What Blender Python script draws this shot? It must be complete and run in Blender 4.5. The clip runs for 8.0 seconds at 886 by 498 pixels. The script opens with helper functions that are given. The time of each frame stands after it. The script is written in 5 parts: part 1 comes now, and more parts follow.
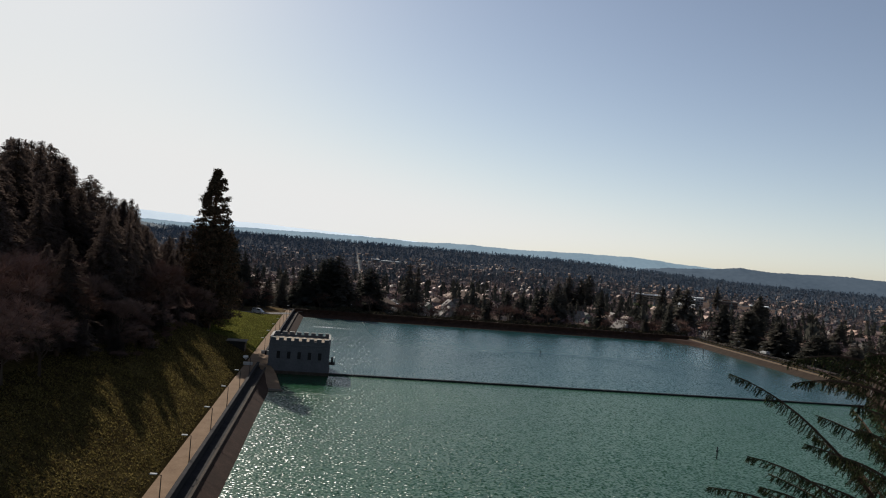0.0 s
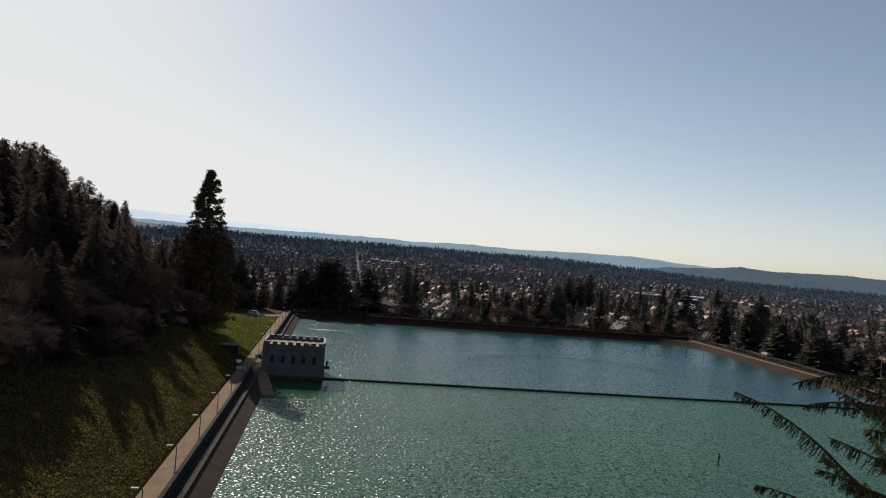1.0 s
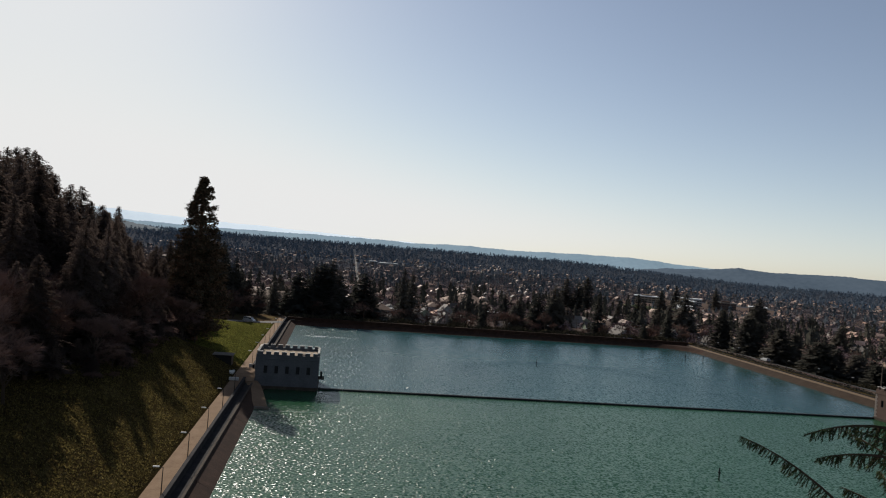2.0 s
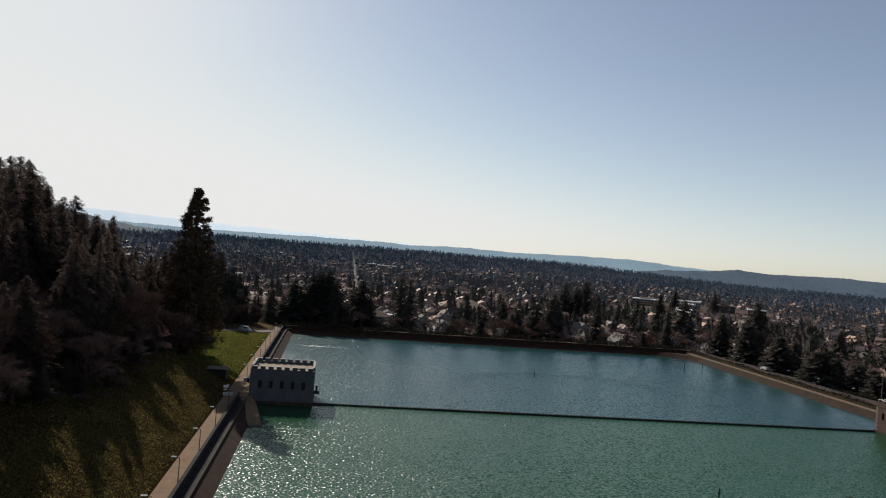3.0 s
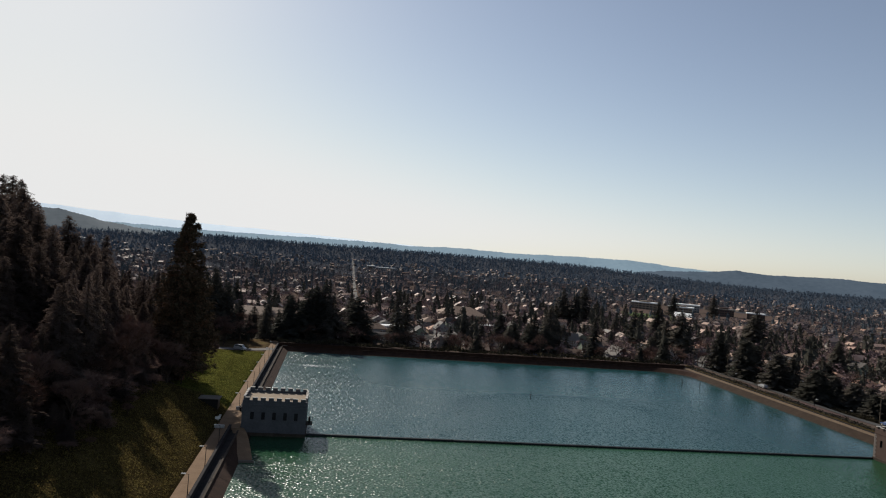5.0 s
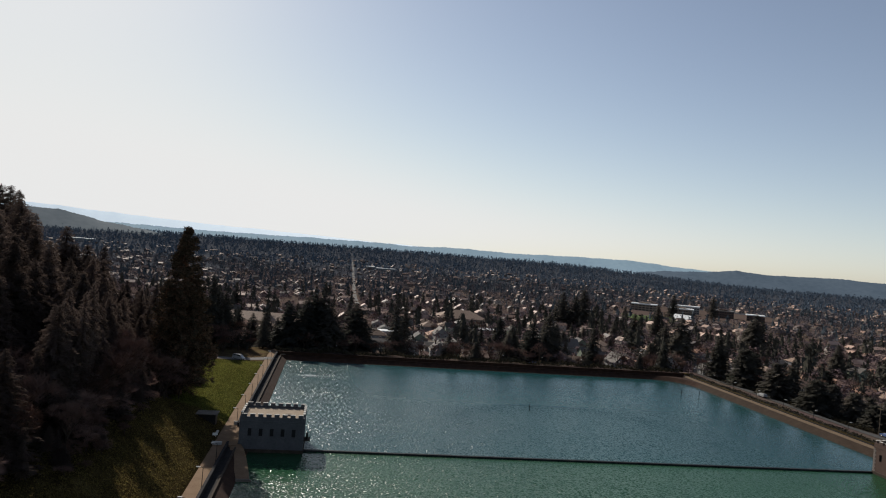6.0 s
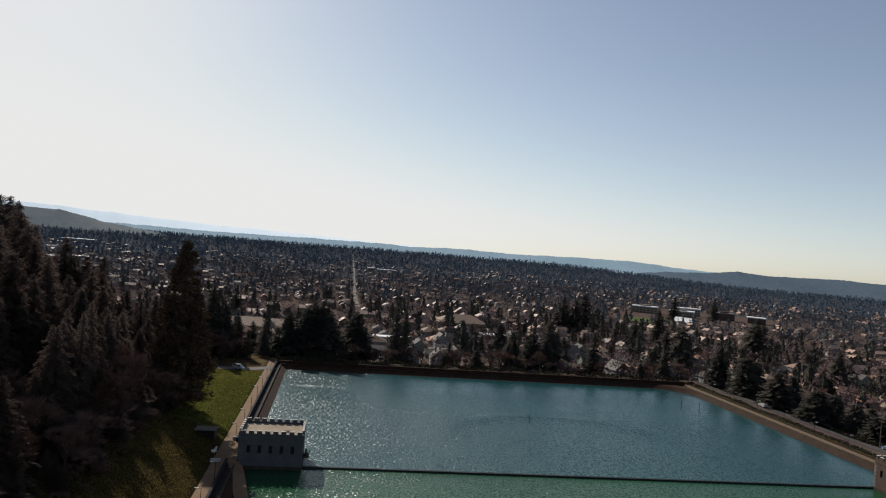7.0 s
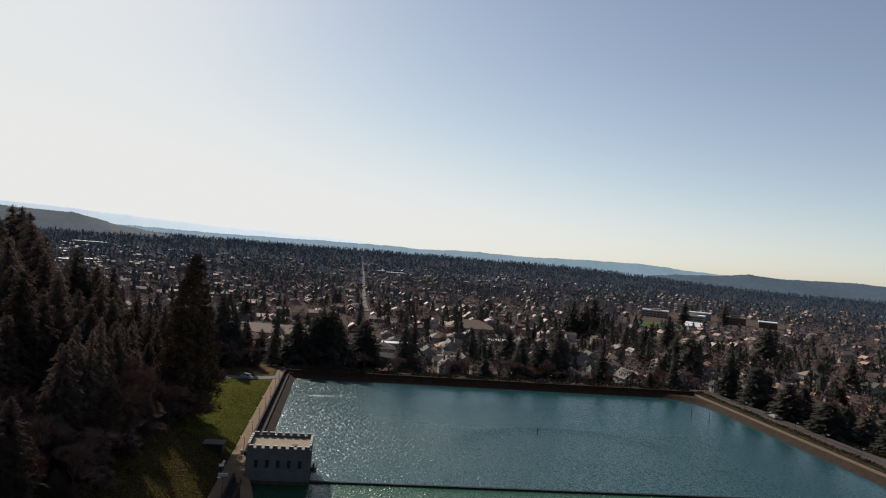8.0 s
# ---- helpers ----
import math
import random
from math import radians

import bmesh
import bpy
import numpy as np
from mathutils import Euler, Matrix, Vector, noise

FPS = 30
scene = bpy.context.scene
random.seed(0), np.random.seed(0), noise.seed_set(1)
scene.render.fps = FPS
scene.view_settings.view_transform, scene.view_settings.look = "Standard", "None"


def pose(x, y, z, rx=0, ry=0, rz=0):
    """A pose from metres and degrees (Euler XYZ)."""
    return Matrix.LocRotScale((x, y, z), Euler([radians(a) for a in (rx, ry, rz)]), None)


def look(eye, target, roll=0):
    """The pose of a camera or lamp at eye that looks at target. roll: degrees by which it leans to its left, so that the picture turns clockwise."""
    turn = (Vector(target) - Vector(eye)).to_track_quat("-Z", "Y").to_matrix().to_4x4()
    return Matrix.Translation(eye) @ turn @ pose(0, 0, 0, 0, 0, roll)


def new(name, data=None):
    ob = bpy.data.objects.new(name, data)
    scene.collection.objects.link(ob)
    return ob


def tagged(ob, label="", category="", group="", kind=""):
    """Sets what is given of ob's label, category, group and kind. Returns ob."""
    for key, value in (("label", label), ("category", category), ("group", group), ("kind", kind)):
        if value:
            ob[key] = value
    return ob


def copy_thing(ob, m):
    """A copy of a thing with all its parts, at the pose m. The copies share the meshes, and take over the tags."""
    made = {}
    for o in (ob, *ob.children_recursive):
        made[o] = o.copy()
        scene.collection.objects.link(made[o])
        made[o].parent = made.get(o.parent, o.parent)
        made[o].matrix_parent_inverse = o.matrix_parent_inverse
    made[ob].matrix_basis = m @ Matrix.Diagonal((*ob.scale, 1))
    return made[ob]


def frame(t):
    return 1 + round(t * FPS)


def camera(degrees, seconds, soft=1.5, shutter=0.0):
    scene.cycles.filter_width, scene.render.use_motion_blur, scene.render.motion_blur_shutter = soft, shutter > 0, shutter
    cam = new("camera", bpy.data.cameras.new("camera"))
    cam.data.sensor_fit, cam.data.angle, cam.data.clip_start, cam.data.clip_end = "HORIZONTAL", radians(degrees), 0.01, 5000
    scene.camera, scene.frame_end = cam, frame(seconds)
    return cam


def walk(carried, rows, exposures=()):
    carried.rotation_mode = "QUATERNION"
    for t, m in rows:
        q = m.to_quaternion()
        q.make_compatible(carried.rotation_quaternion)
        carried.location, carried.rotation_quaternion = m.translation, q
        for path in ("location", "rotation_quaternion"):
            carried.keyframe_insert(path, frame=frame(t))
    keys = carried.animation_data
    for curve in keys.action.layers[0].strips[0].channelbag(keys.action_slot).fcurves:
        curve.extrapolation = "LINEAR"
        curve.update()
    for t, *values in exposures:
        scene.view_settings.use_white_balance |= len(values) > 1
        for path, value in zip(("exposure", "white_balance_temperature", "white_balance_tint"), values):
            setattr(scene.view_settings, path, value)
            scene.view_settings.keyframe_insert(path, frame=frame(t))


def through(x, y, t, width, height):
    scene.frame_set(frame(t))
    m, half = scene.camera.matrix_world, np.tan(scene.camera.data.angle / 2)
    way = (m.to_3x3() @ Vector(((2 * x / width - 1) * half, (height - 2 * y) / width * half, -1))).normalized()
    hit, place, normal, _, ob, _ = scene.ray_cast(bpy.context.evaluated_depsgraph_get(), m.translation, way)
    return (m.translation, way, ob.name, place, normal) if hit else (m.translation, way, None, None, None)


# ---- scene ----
# ---- camera: metres and degrees; the reservoir's long side runs along y, the water lies at z = 0 ----
cam = camera(66.0, 8.0, soft=1.1)
PATH = [  # t, x, y, z, yaw, pitch, roll
    (0.0, -0.00, -0.00, 33.64, -8.70, 0.14, 4.92),
    (0.5, 0.59, 1.30, 33.83, -8.70, 0.07, 4.83),
    (1.0, 1.23, 2.63, 34.26, -8.72, 0.12, 4.77),
    (1.5, 1.69, 3.80, 35.01, -8.78, 0.17, 4.72),
    (3.0, 2.70, 6.47, 38.89, -8.91, 0.37, 4.63),
    (3.5, 2.98, 7.05, 40.55, -8.94, 0.41, 4.60),
    (4.0, 3.25, 7.45, 42.34, -8.96, 0.40, 4.59),
    (4.5, 3.47, 7.70, 44.20, -8.97, 0.38, 4.60),
    (6.0, 3.85, 8.34, 49.87, -8.98, 0.32, 4.58),
    (6.5, 3.92, 8.55, 51.87, -8.96, 0.32, 4.60),
    (7.0, 3.98, 8.73, 53.73, -8.90, 0.32, 4.62),
    (7.2, 4.02, 8.78, 54.45, -8.25, 0.35, 4.62),
    (7.5, 4.10, 8.86, 55.47, -8.09, 0.38, 4.62),
    (8.0, 4.26, 8.91, 56.81, -8.09, 0.42, 4.67),
]
walk(cam, [(t, pose(x, y, z, 90 + pitch, 0, yaw) @ pose(0, 0, 0, 0, 0, roll)) for t, x, y, z, yaw, pitch, roll in PATH],
     exposures=[(0.0, 0.0), (8.0, 0.0)])

# ---- world, sun ----
SUN_AZ, SUN_EL = 25.0, 34.0   # degrees from +y towards -x, and above the horizon
world = bpy.data.worlds.new("world")
scene.world = world
world.use_nodes = True
wn = world.node_tree.nodes
sky = wn.new("ShaderNodeTexSky")
sky.sky_type = "NISHITA"
sky.sun_disc = False
sky.sun_elevation = radians(SUN_EL)
sky.sun_rotation = radians(-SUN_AZ)
sky.altitude = 900
sky.air_density, sky.dust_density, sky.ozone_density = 0.9, 1.0, 0.5
# thin spring haze: part of the sky's colour is greyed out, and its glare round the sun spreads into an even white
grey, haze = wn.new("ShaderNodeRGBToBW"), wn.new("ShaderNodeMix")
haze.data_type = "RGBA"
haze.inputs["Factor"].default_value = 0.3
wl = world.node_tree.links
wl.new(sky.outputs[0], grey.inputs[0])
wl.new(sky.outputs[0], haze.inputs["A"])
wl.new(grey.outputs[0], haze.inputs["B"])
split, join = wn.new("ShaderNodeSeparateColor"), wn.new("ShaderNodeCombineColor")
wl.new(haze.outputs["Result"], split.inputs[0])
for k, level in enumerate((7.3, 7.3, 7.25)):
    even = wn.new("ShaderNodeMath")
    even.operation = "SMOOTH_MIN"
    even.inputs[1].default_value, even.inputs[2].default_value = level, 4.0
    wl.new(split.outputs[k], even.inputs[0])
    wl.new(even.outputs[0], join.inputs[k])
wl.new(join.outputs[0], wn["Background"].inputs[0])
wn["Background"].inputs[1].default_value = 0.111
sun_data = bpy.data.lights.new("sun", "SUN")
sun_data.energy, sun_data.angle, sun_data.color = 5.0, radians(0.53), (1.0, 0.93, 0.83)
sun = new("sun", sun_data)
az, el = radians(SUN_AZ), radians(SUN_EL)
sun_way = Vector((-math.sin(az) * math.cos(el), math.cos(az) * math.cos(el), math.sin(el)))
sun.matrix_world = look(sun_way * 300, (0, 0, 0))

# ---- materials ----
def material(name, colours, scale=1.0, rough=0.85, bump=0.0, bump_scale=None, fine=8.0, per="", metal=0.0, detail=6.0, spec=0.1, distance=0.05):
    """A surface whose colour runs over the given colours by noise at two scales; per: 'object' or 'island' mixes in a random shift."""
    m = bpy.data.materials.new(name)
    m.use_nodes = True
    n, l = m.node_tree.nodes, m.node_tree.links
    b = n["Principled BSDF"]
    geo = n.new("ShaderNodeNewGeometry")
    big, small = n.new("ShaderNodeTexNoise"), n.new("ShaderNodeTexNoise")
    for tex, s in ((big, scale), (small, scale * fine)):
        tex.inputs["Scale"].default_value = s
        tex.inputs["Detail"].default_value = detail
        l.new(geo.outputs["Position"], tex.inputs["Vector"])
    mix = n.new("ShaderNodeMath")
    mix.operation = "MULTIPLY_ADD"
    mix.inputs[1].default_value = 0.45
    half = n.new("ShaderNodeMath")
    half.operation = "MULTIPLY"
    half.inputs[1].default_value = 0.55
    l.new(small.outputs["Fac"], mix.inputs[0])
    l.new(big.outputs["Fac"], half.inputs[0])
    l.new(half.outputs[0], mix.inputs[2])
    value = mix.outputs[0]
    if per:
        src = n.new("ShaderNodeObjectInfo").outputs["Random"] if per == "object" else geo.outputs["Random Per Island"]
        shift = n.new("ShaderNodeMath")
        shift.operation = "MULTIPLY_ADD"
        shift.inputs[1].default_value, shift.inputs[2].default_value = 0.5, -0.25
        l.new(src, shift.inputs[0])
        add = n.new("ShaderNodeMath")
        l.new(value, add.inputs[0])
        l.new(shift.outputs[0], add.inputs[1])
        value = add.outputs[0]
    ramp = n.new("ShaderNodeValToRGB")
    stops = ramp.color_ramp.elements
    k = len(colours)
    while len(stops) < k:
        stops.new(0.5)
    for i, c in enumerate(colours):
        stops[i].position = 0.28 + 0.44 * i / max(1, k - 1)
        stops[i].color = (*c, 1)
    l.new(value, ramp.inputs["Fac"])
    l.new(ramp.outputs["Color"], b.inputs["Base Color"])
    b.inputs["Roughness"].default_value = rough
    b.inputs["Metallic"].default_value = metal
    b.inputs["Specular IOR Level"].default_value = spec
    if bump:
        bn = n.new("ShaderNodeBump")
        bn.inputs["Strength"].default_value = bump
        bn.inputs["Distance"].default_value = distance
        tex = small
        if bump_scale:
            tex = n.new("ShaderNodeTexNoise")
            tex.inputs["Scale"].default_value = bump_scale
            tex.inputs["Detail"].default_value = 5
            l.new(geo.outputs["Position"], tex.inputs["Vector"])
        l.new(tex.outputs["Fac"], bn.inputs["Height"])
        l.new(bn.outputs["Normal"], b.inputs["Normal"])
    return m


def water_material(name, deep, light):
    m = bpy.data.materials.new(name)
    m.use_nodes = True
    n, l = m.node_tree.nodes, m.node_tree.links
    b = n["Principled BSDF"]
    geo = n.new("ShaderNodeNewGeometry")

    def noise_at(scale, detail, stretch=(1, 1, 1), rough=0.5):
        mp = n.new("ShaderNodeMapping")
        mp.inputs["Scale"].default_value = stretch
        l.new(geo.outputs["Position"], mp.inputs["Vector"])
        t = n.new("ShaderNodeTexNoise")
        t.inputs["Scale"].default_value = scale
        t.inputs["Detail"].default_value = detail
        t.inputs["Roughness"].default_value = rough
        l.new(mp.outputs[0], t.inputs["Vector"])
        return t
    cloud = noise_at(0.018, 3)
    ramp = n.new("ShaderNodeValToRGB")
    ramp.color_ramp.elements[0].position, ramp.color_ramp.elements[0].color = 0.35, (*deep, 1)
    ramp.color_ramp.elements[1].position, ramp.color_ramp.elements[1].color = 0.68, (*light, 1)
    l.new(cloud.outputs["Fac"], ramp.inputs["Fac"])
    l.new(ramp.outputs["Color"], b.inputs["Base Color"])
    b.inputs["IOR"].default_value = 1.333
    # wind ripples, calmer where the gusts miss the water
    gust = noise_at(0.02, 4, (0.45, 1.6, 1))
    gr = n.new("ShaderNodeMapRange")
    gr.inputs["From Min"].default_value, gr.inputs["From Max"].default_value = 0.36, 0.6
    gr.inputs["To Min"].default_value, gr.inputs["To Max"].default_value = 0.78, 1.0
    l.new(gust.outputs["Fac"], gr.inputs["Value"])
    # the surface's slopes: fine wavelets, longer ripples and a slow swell
    parts_ = ((noise_at(2.3, 1.0, (1, 1.1, 1)), 1.6), (noise_at(0.9, 1.0, (1, 1.3, 1)), 0.2), (noise_at(0.15, 2, (0.8, 1.5, 1)), 0.06))
    total = None
    for tex, k in parts_:
        sub = n.new("ShaderNodeVectorMath")
        sub.operation = "SUBTRACT"
        sub.inputs[1].default_value = (0.5, 0.5, 0.5)
        l.new(tex.outputs["Color"], sub.inputs[0])
        mul = n.new("ShaderNodeVectorMath")
        mul.operation = "MULTIPLY"
        mul.inputs[1].default_value = (k, k, 0)
        l.new(sub.outputs[0], mul.inputs[0])
        if total:
            add = n.new("ShaderNodeVectorMath")
            l.new(total, add.inputs[0])
            l.new(mul.outputs[0], add.inputs[1])
            total = add.outputs[0]
        else:
            total = mul.outputs[0]
    # now and then a steep wavelet among gentle ones
    off = n.new("ShaderNodeVectorMath")
    off.operation = "SUBTRACT"
    off.inputs[1].default_value = (0.5, 0.5, 0.5)
    l.new(parts_[0][0].outputs["Color"], off.inputs[0])
    size = n.new("ShaderNodeVectorMath")
    size.operation = "ABSOLUTE"
    l.new(off.outputs[0], size.inputs[0])
    sq = n.new("ShaderNodeVectorMath")
    sq.operation = "MULTIPLY"
    l.new(off.outputs[0], sq.inputs[0])
    l.new(size.outputs[0], sq.inputs[1])
    steep = n.new("ShaderNodeVectorMath")
    steep.operation = "MULTIPLY_ADD"
    steep.inputs[1].default_value = (5.5, 2.5, 0)
    l.new(sq.outputs[0], steep.inputs[0])
    l.new(total, steep.inputs[2])

    def maths(op, a, b):
        nd = n.new("ShaderNodeMath")
        nd.operation = op
        for i, v in enumerate((a, b)):
            if isinstance(v, (int, float)):
                nd.inputs[i].default_value = v
            else:
                l.new(v, nd.inputs[i])
        return nd.outputs[0]

    def span(v, lo, hi):
        nd = n.new("ShaderNodeMapRange")
        nd.inputs["From Min"].default_value, nd.inputs["From Max"].default_value = lo, hi
        l.new(v, nd.inputs["Value"])
        return nd.outputs[0]
    # a gust's front: an arc of ripples on the farther basin that lean with the wind
    xyz = n.new("ShaderNodeSeparateXYZ")
    l.new(geo.outputs["Position"], xyz.inputs[0])
    wob = maths("MULTIPLY", maths("SUBTRACT", gust.outputs["Fac"], 0.5), 0.25)
    ex = maths("POWER", maths("DIVIDE", maths("SUBTRACT", xyz.outputs["X"], 78.0), 36.0), 2.0)
    ey = maths("POWER", maths("DIVIDE", maths("SUBTRACT", xyz.outputs["Y"], 208.0), 27.0), 2.0)
    r = maths("ADD", maths("SQRT", maths("ADD", ex, ey), 0.0), wob)
    front = maths("MULTIPLY", maths("MULTIPLY", span(r, 0.62, 0.97), span(r, 1.12, 0.96)), span(xyz.outputs["Y"], 203.0, 222.0))
    gain = n.new("ShaderNodeVectorMath")
    gain.operation = "SCALE"
    l.new(steep.outputs[0], gain.inputs[0])
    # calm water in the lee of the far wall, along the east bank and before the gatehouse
    lee = maths("MULTIPLY", span(xyz.outputs["Y"], 232.0, 290.0), span(xyz.outputs["X"], 12.0, 50.0))
    lee = maths("MAXIMUM", lee, span(xyz.outputs["X"], 128.0, 160.0))
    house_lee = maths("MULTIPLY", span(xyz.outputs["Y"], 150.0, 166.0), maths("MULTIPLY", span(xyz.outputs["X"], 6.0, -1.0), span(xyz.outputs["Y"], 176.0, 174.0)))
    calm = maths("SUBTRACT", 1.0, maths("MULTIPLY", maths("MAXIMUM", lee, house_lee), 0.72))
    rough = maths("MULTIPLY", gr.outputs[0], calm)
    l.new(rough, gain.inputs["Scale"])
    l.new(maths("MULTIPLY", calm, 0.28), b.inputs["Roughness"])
    up = n.new("ShaderNodeVectorMath")
    lean = n.new("ShaderNodeCombineXYZ")
    lean.inputs["Z"].default_value = 1.0
    l.new(maths("MULTIPLY", front, 0.12), lean.inputs["X"])
    l.new(maths("MULTIPLY", front, -0.12), lean.inputs["Y"])
    l.new(lean.outputs[0], up.inputs[1])
    l.new(gain.outputs[0], up.inputs[0])
    unit = n.new("ShaderNodeVectorMath")
    unit.operation = "NORMALIZE"
    l.new(up.outputs[0], unit.inputs[0])
    l.new(unit.outputs[0], b.inputs["Normal"])
    return m


WATER_N = water_material("green_water", (0.010, 0.051, 0.022), (0.015, 0.064, 0.027))
WATER_S = water_material("blue_green_water", (0.007, 0.045, 0.048), (0.010, 0.058, 0.061))
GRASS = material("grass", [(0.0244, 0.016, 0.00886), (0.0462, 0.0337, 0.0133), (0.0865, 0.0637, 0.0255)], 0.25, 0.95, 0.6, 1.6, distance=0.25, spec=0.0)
SOIL = material("forest_floor", [(0.0356, 0.0252, 0.0144), (0.0892, 0.0612, 0.036), (0.119, 0.108, 0.045)], 0.2, 0.95, 0.8, 1.0, distance=0.3, spec=0.0)
TOWN = material("town_ground", [(0.0545, 0.0376, 0.0362), (0.0964, 0.0668, 0.0633), (0.088, 0.0719, 0.0543), (0.167, 0.117, 0.109)], 0.06, 0.95, 0.5, 0.5, distance=0.4, spec=0.0)
# ground past 1600 m, its colour blued to stand for distance haze
HAZEPLAIN = material("hazed_plain_ground", [(0.036, 0.04, 0.047), (0.055, 0.059, 0.068), (0.08, 0.084, 0.094)], 0.03, 0.95, spec=0.0)
# Mown lawn is greener; its sunlit brightness is put into the colour too.
MOWN = material("sunlit_mown_grass", [(0.0363, 0.0371, 0.0103), (0.0606, 0.0661, 0.0149), (0.103, 0.106, 0.0287)], 0.2, 0.95, 0.5, 1.6, distance=0.2, spec=0.0)
LAWN = material("sports_lawn", [(0.0424, 0.066, 0.0121), (0.0666, 0.0935, 0.0212)], 0.1, 0.95)
PAVING = material("path_concrete", [(0.13, 0.0819, 0.0486), (0.175, 0.115, 0.0705), (0.224, 0.15, 0.0957)], 0.5, 0.9, 0.3, 4.0, distance=0.02)
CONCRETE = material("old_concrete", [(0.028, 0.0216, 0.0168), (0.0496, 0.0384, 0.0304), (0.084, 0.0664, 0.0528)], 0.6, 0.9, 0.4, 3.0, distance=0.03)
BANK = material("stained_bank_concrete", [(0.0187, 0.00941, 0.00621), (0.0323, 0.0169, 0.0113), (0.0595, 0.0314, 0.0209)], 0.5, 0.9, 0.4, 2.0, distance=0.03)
EASTPATH = material("brown_gravel_path", [(0.0938, 0.0651, 0.0419), (0.132, 0.0945, 0.0618), (0.176, 0.128, 0.0849)], 0.5, 0.9, 0.3, 4.0, distance=0.02)
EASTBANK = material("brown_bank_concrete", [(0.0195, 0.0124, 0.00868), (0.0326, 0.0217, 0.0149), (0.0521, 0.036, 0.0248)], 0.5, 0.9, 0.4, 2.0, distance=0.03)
# near-black concrete for ledges, parapets and the east kerb
DARKCONC = material("dark_parapet_concrete", [(0.012, 0.011, 0.012), (0.022, 0.02, 0.021), (0.04, 0.036, 0.036)], 0.6, 0.9, 0.4, 3.0, distance=0.03)
KERB = material("pale_kerb", [(0.111, 0.0935, 0.0765), (0.187, 0.162, 0.136)], 0.8, 0.9, 0.2)
WALLGREY = material("gatehouse_concrete", [(0.0696, 0.0706, 0.0754), (0.0909, 0.0918, 0.0978), (0.118, 0.118, 0.122)], 0.35, 0.85, 0.25, 3.0, distance=0.02)
CAP = material("weathered_cap", [(0.42, 0.40, 0.36), (0.55, 0.52, 0.47)], 0.9, 0.85, 0.2)
ROOFGRAVEL = material("roof_gravel", [(0.20, 0.16, 0.12), (0.28, 0.225, 0.17), (0.33, 0.27, 0.21)], 0.6, 0.95, 0.5, 8.0, distance=0.02)
BRICK = material("pink_brick", [(0.068, 0.0453, 0.0369), (0.102, 0.0694, 0.0573)], 0.6, 0.85, 0.3)
QUOIN = material("pale_pink_stone", [(0.136, 0.112, 0.1), (0.2, 0.168, 0.148)], 0.8, 0.85, 0.2)
DARK = material("dark_recess", [(0.012, 0.012, 0.013), (0.03, 0.03, 0.03)], 1.0, 0.4)
IRON = material("dark_iron", [(0.015, 0.015, 0.016), (0.04, 0.038, 0.036)], 3.0, 0.5, metal=0.6)
BOOM = material("wet_black_concrete", [(0.012, 0.013, 0.014), (0.035, 0.036, 0.036)], 1.0, 0.55)
LAMPHEAD = material("pale_enamel", [(0.45, 0.44, 0.42), (0.6, 0.59, 0.56)], 2.0, 0.4)
ASPHALT = material("asphalt", [(0.045, 0.044, 0.043), (0.065, 0.063, 0.06), (0.085, 0.082, 0.078)], 0.3, 0.85, 0.2, 6.0, distance=0.02)
OLDROAD = material("pale_road", [(0.09, 0.083, 0.077), (0.14, 0.13, 0.12)], 0.2, 0.85)
BARK = material("conifer_bark", [(0.0455, 0.0286, 0.0195), (0.091, 0.0585, 0.0416)], 1.0, 0.95, 0.6)
REDBARK = material("red_bark", [(0.078, 0.0364, 0.0208), (0.143, 0.0715, 0.039)], 1.0, 0.95, 0.6)
GREYBARK = material("grey_brown_bark", [(0.033, 0.0235, 0.0183), (0.066, 0.047, 0.0366)], 1.0, 0.95, 0.4)
TWIG = material("bare_twigs", [(0.102, 0.0628, 0.0508), (0.181, 0.114, 0.0927)], 0.3, 0.95, per="object", spec=0.0)
NEEDLE = material("conifer_needles", [(0.0883, 0.0666, 0.057), (0.132, 0.0997, 0.0841), (0.177, 0.132, 0.111)], 0.15, 0.85, per="object", spec=0.0)
SEQUOIA = material("sequoia_foliage", [(0.0424, 0.0363, 0.0239), (0.0795, 0.0587, 0.0371), (0.126, 0.0749, 0.0477)], 0.3, 0.85, per="island", spec=0.0)
FIRNEAR = material("fir_needles", [(0.0172, 0.026, 0.013), (0.04, 0.052, 0.0234), (0.0644, 0.0715, 0.0312)], 1.0, 0.75, per="island", spec=0.0)
# The next four tree colours carry painted haze, bluer the farther they stand.
HAZEFIR = material("hazed_conifers", [(0.0443, 0.0554, 0.0633), (0.0711, 0.0838, 0.0948), (0.108, 0.123, 0.138)], 0.03, 1.0, spec=0.0)
HAZEMIDBARE = material("town_bare_trees", [(0.0871, 0.0756, 0.0798), (0.129, 0.112, 0.116), (0.174, 0.151, 0.157)], 0.03, 1.0, spec=0.0)
HAZEPLAINBARE = material("plain_bare_trees", [(0.066, 0.075, 0.092), (0.095, 0.105, 0.125), (0.125, 0.137, 0.16)], 0.03, 1.0, spec=0.0)
HAZEPLAINFIR = material("plain_conifers", [(0.055, 0.074, 0.098), (0.082, 0.106, 0.136), (0.112, 0.14, 0.172)], 0.03, 1.0, spec=0.0)
FARBARE = material("far_bare_trees", [(0.114, 0.0797, 0.0785), (0.174, 0.125, 0.123), (0.243, 0.172, 0.171)], 0.03, 1.0, spec=0.0)
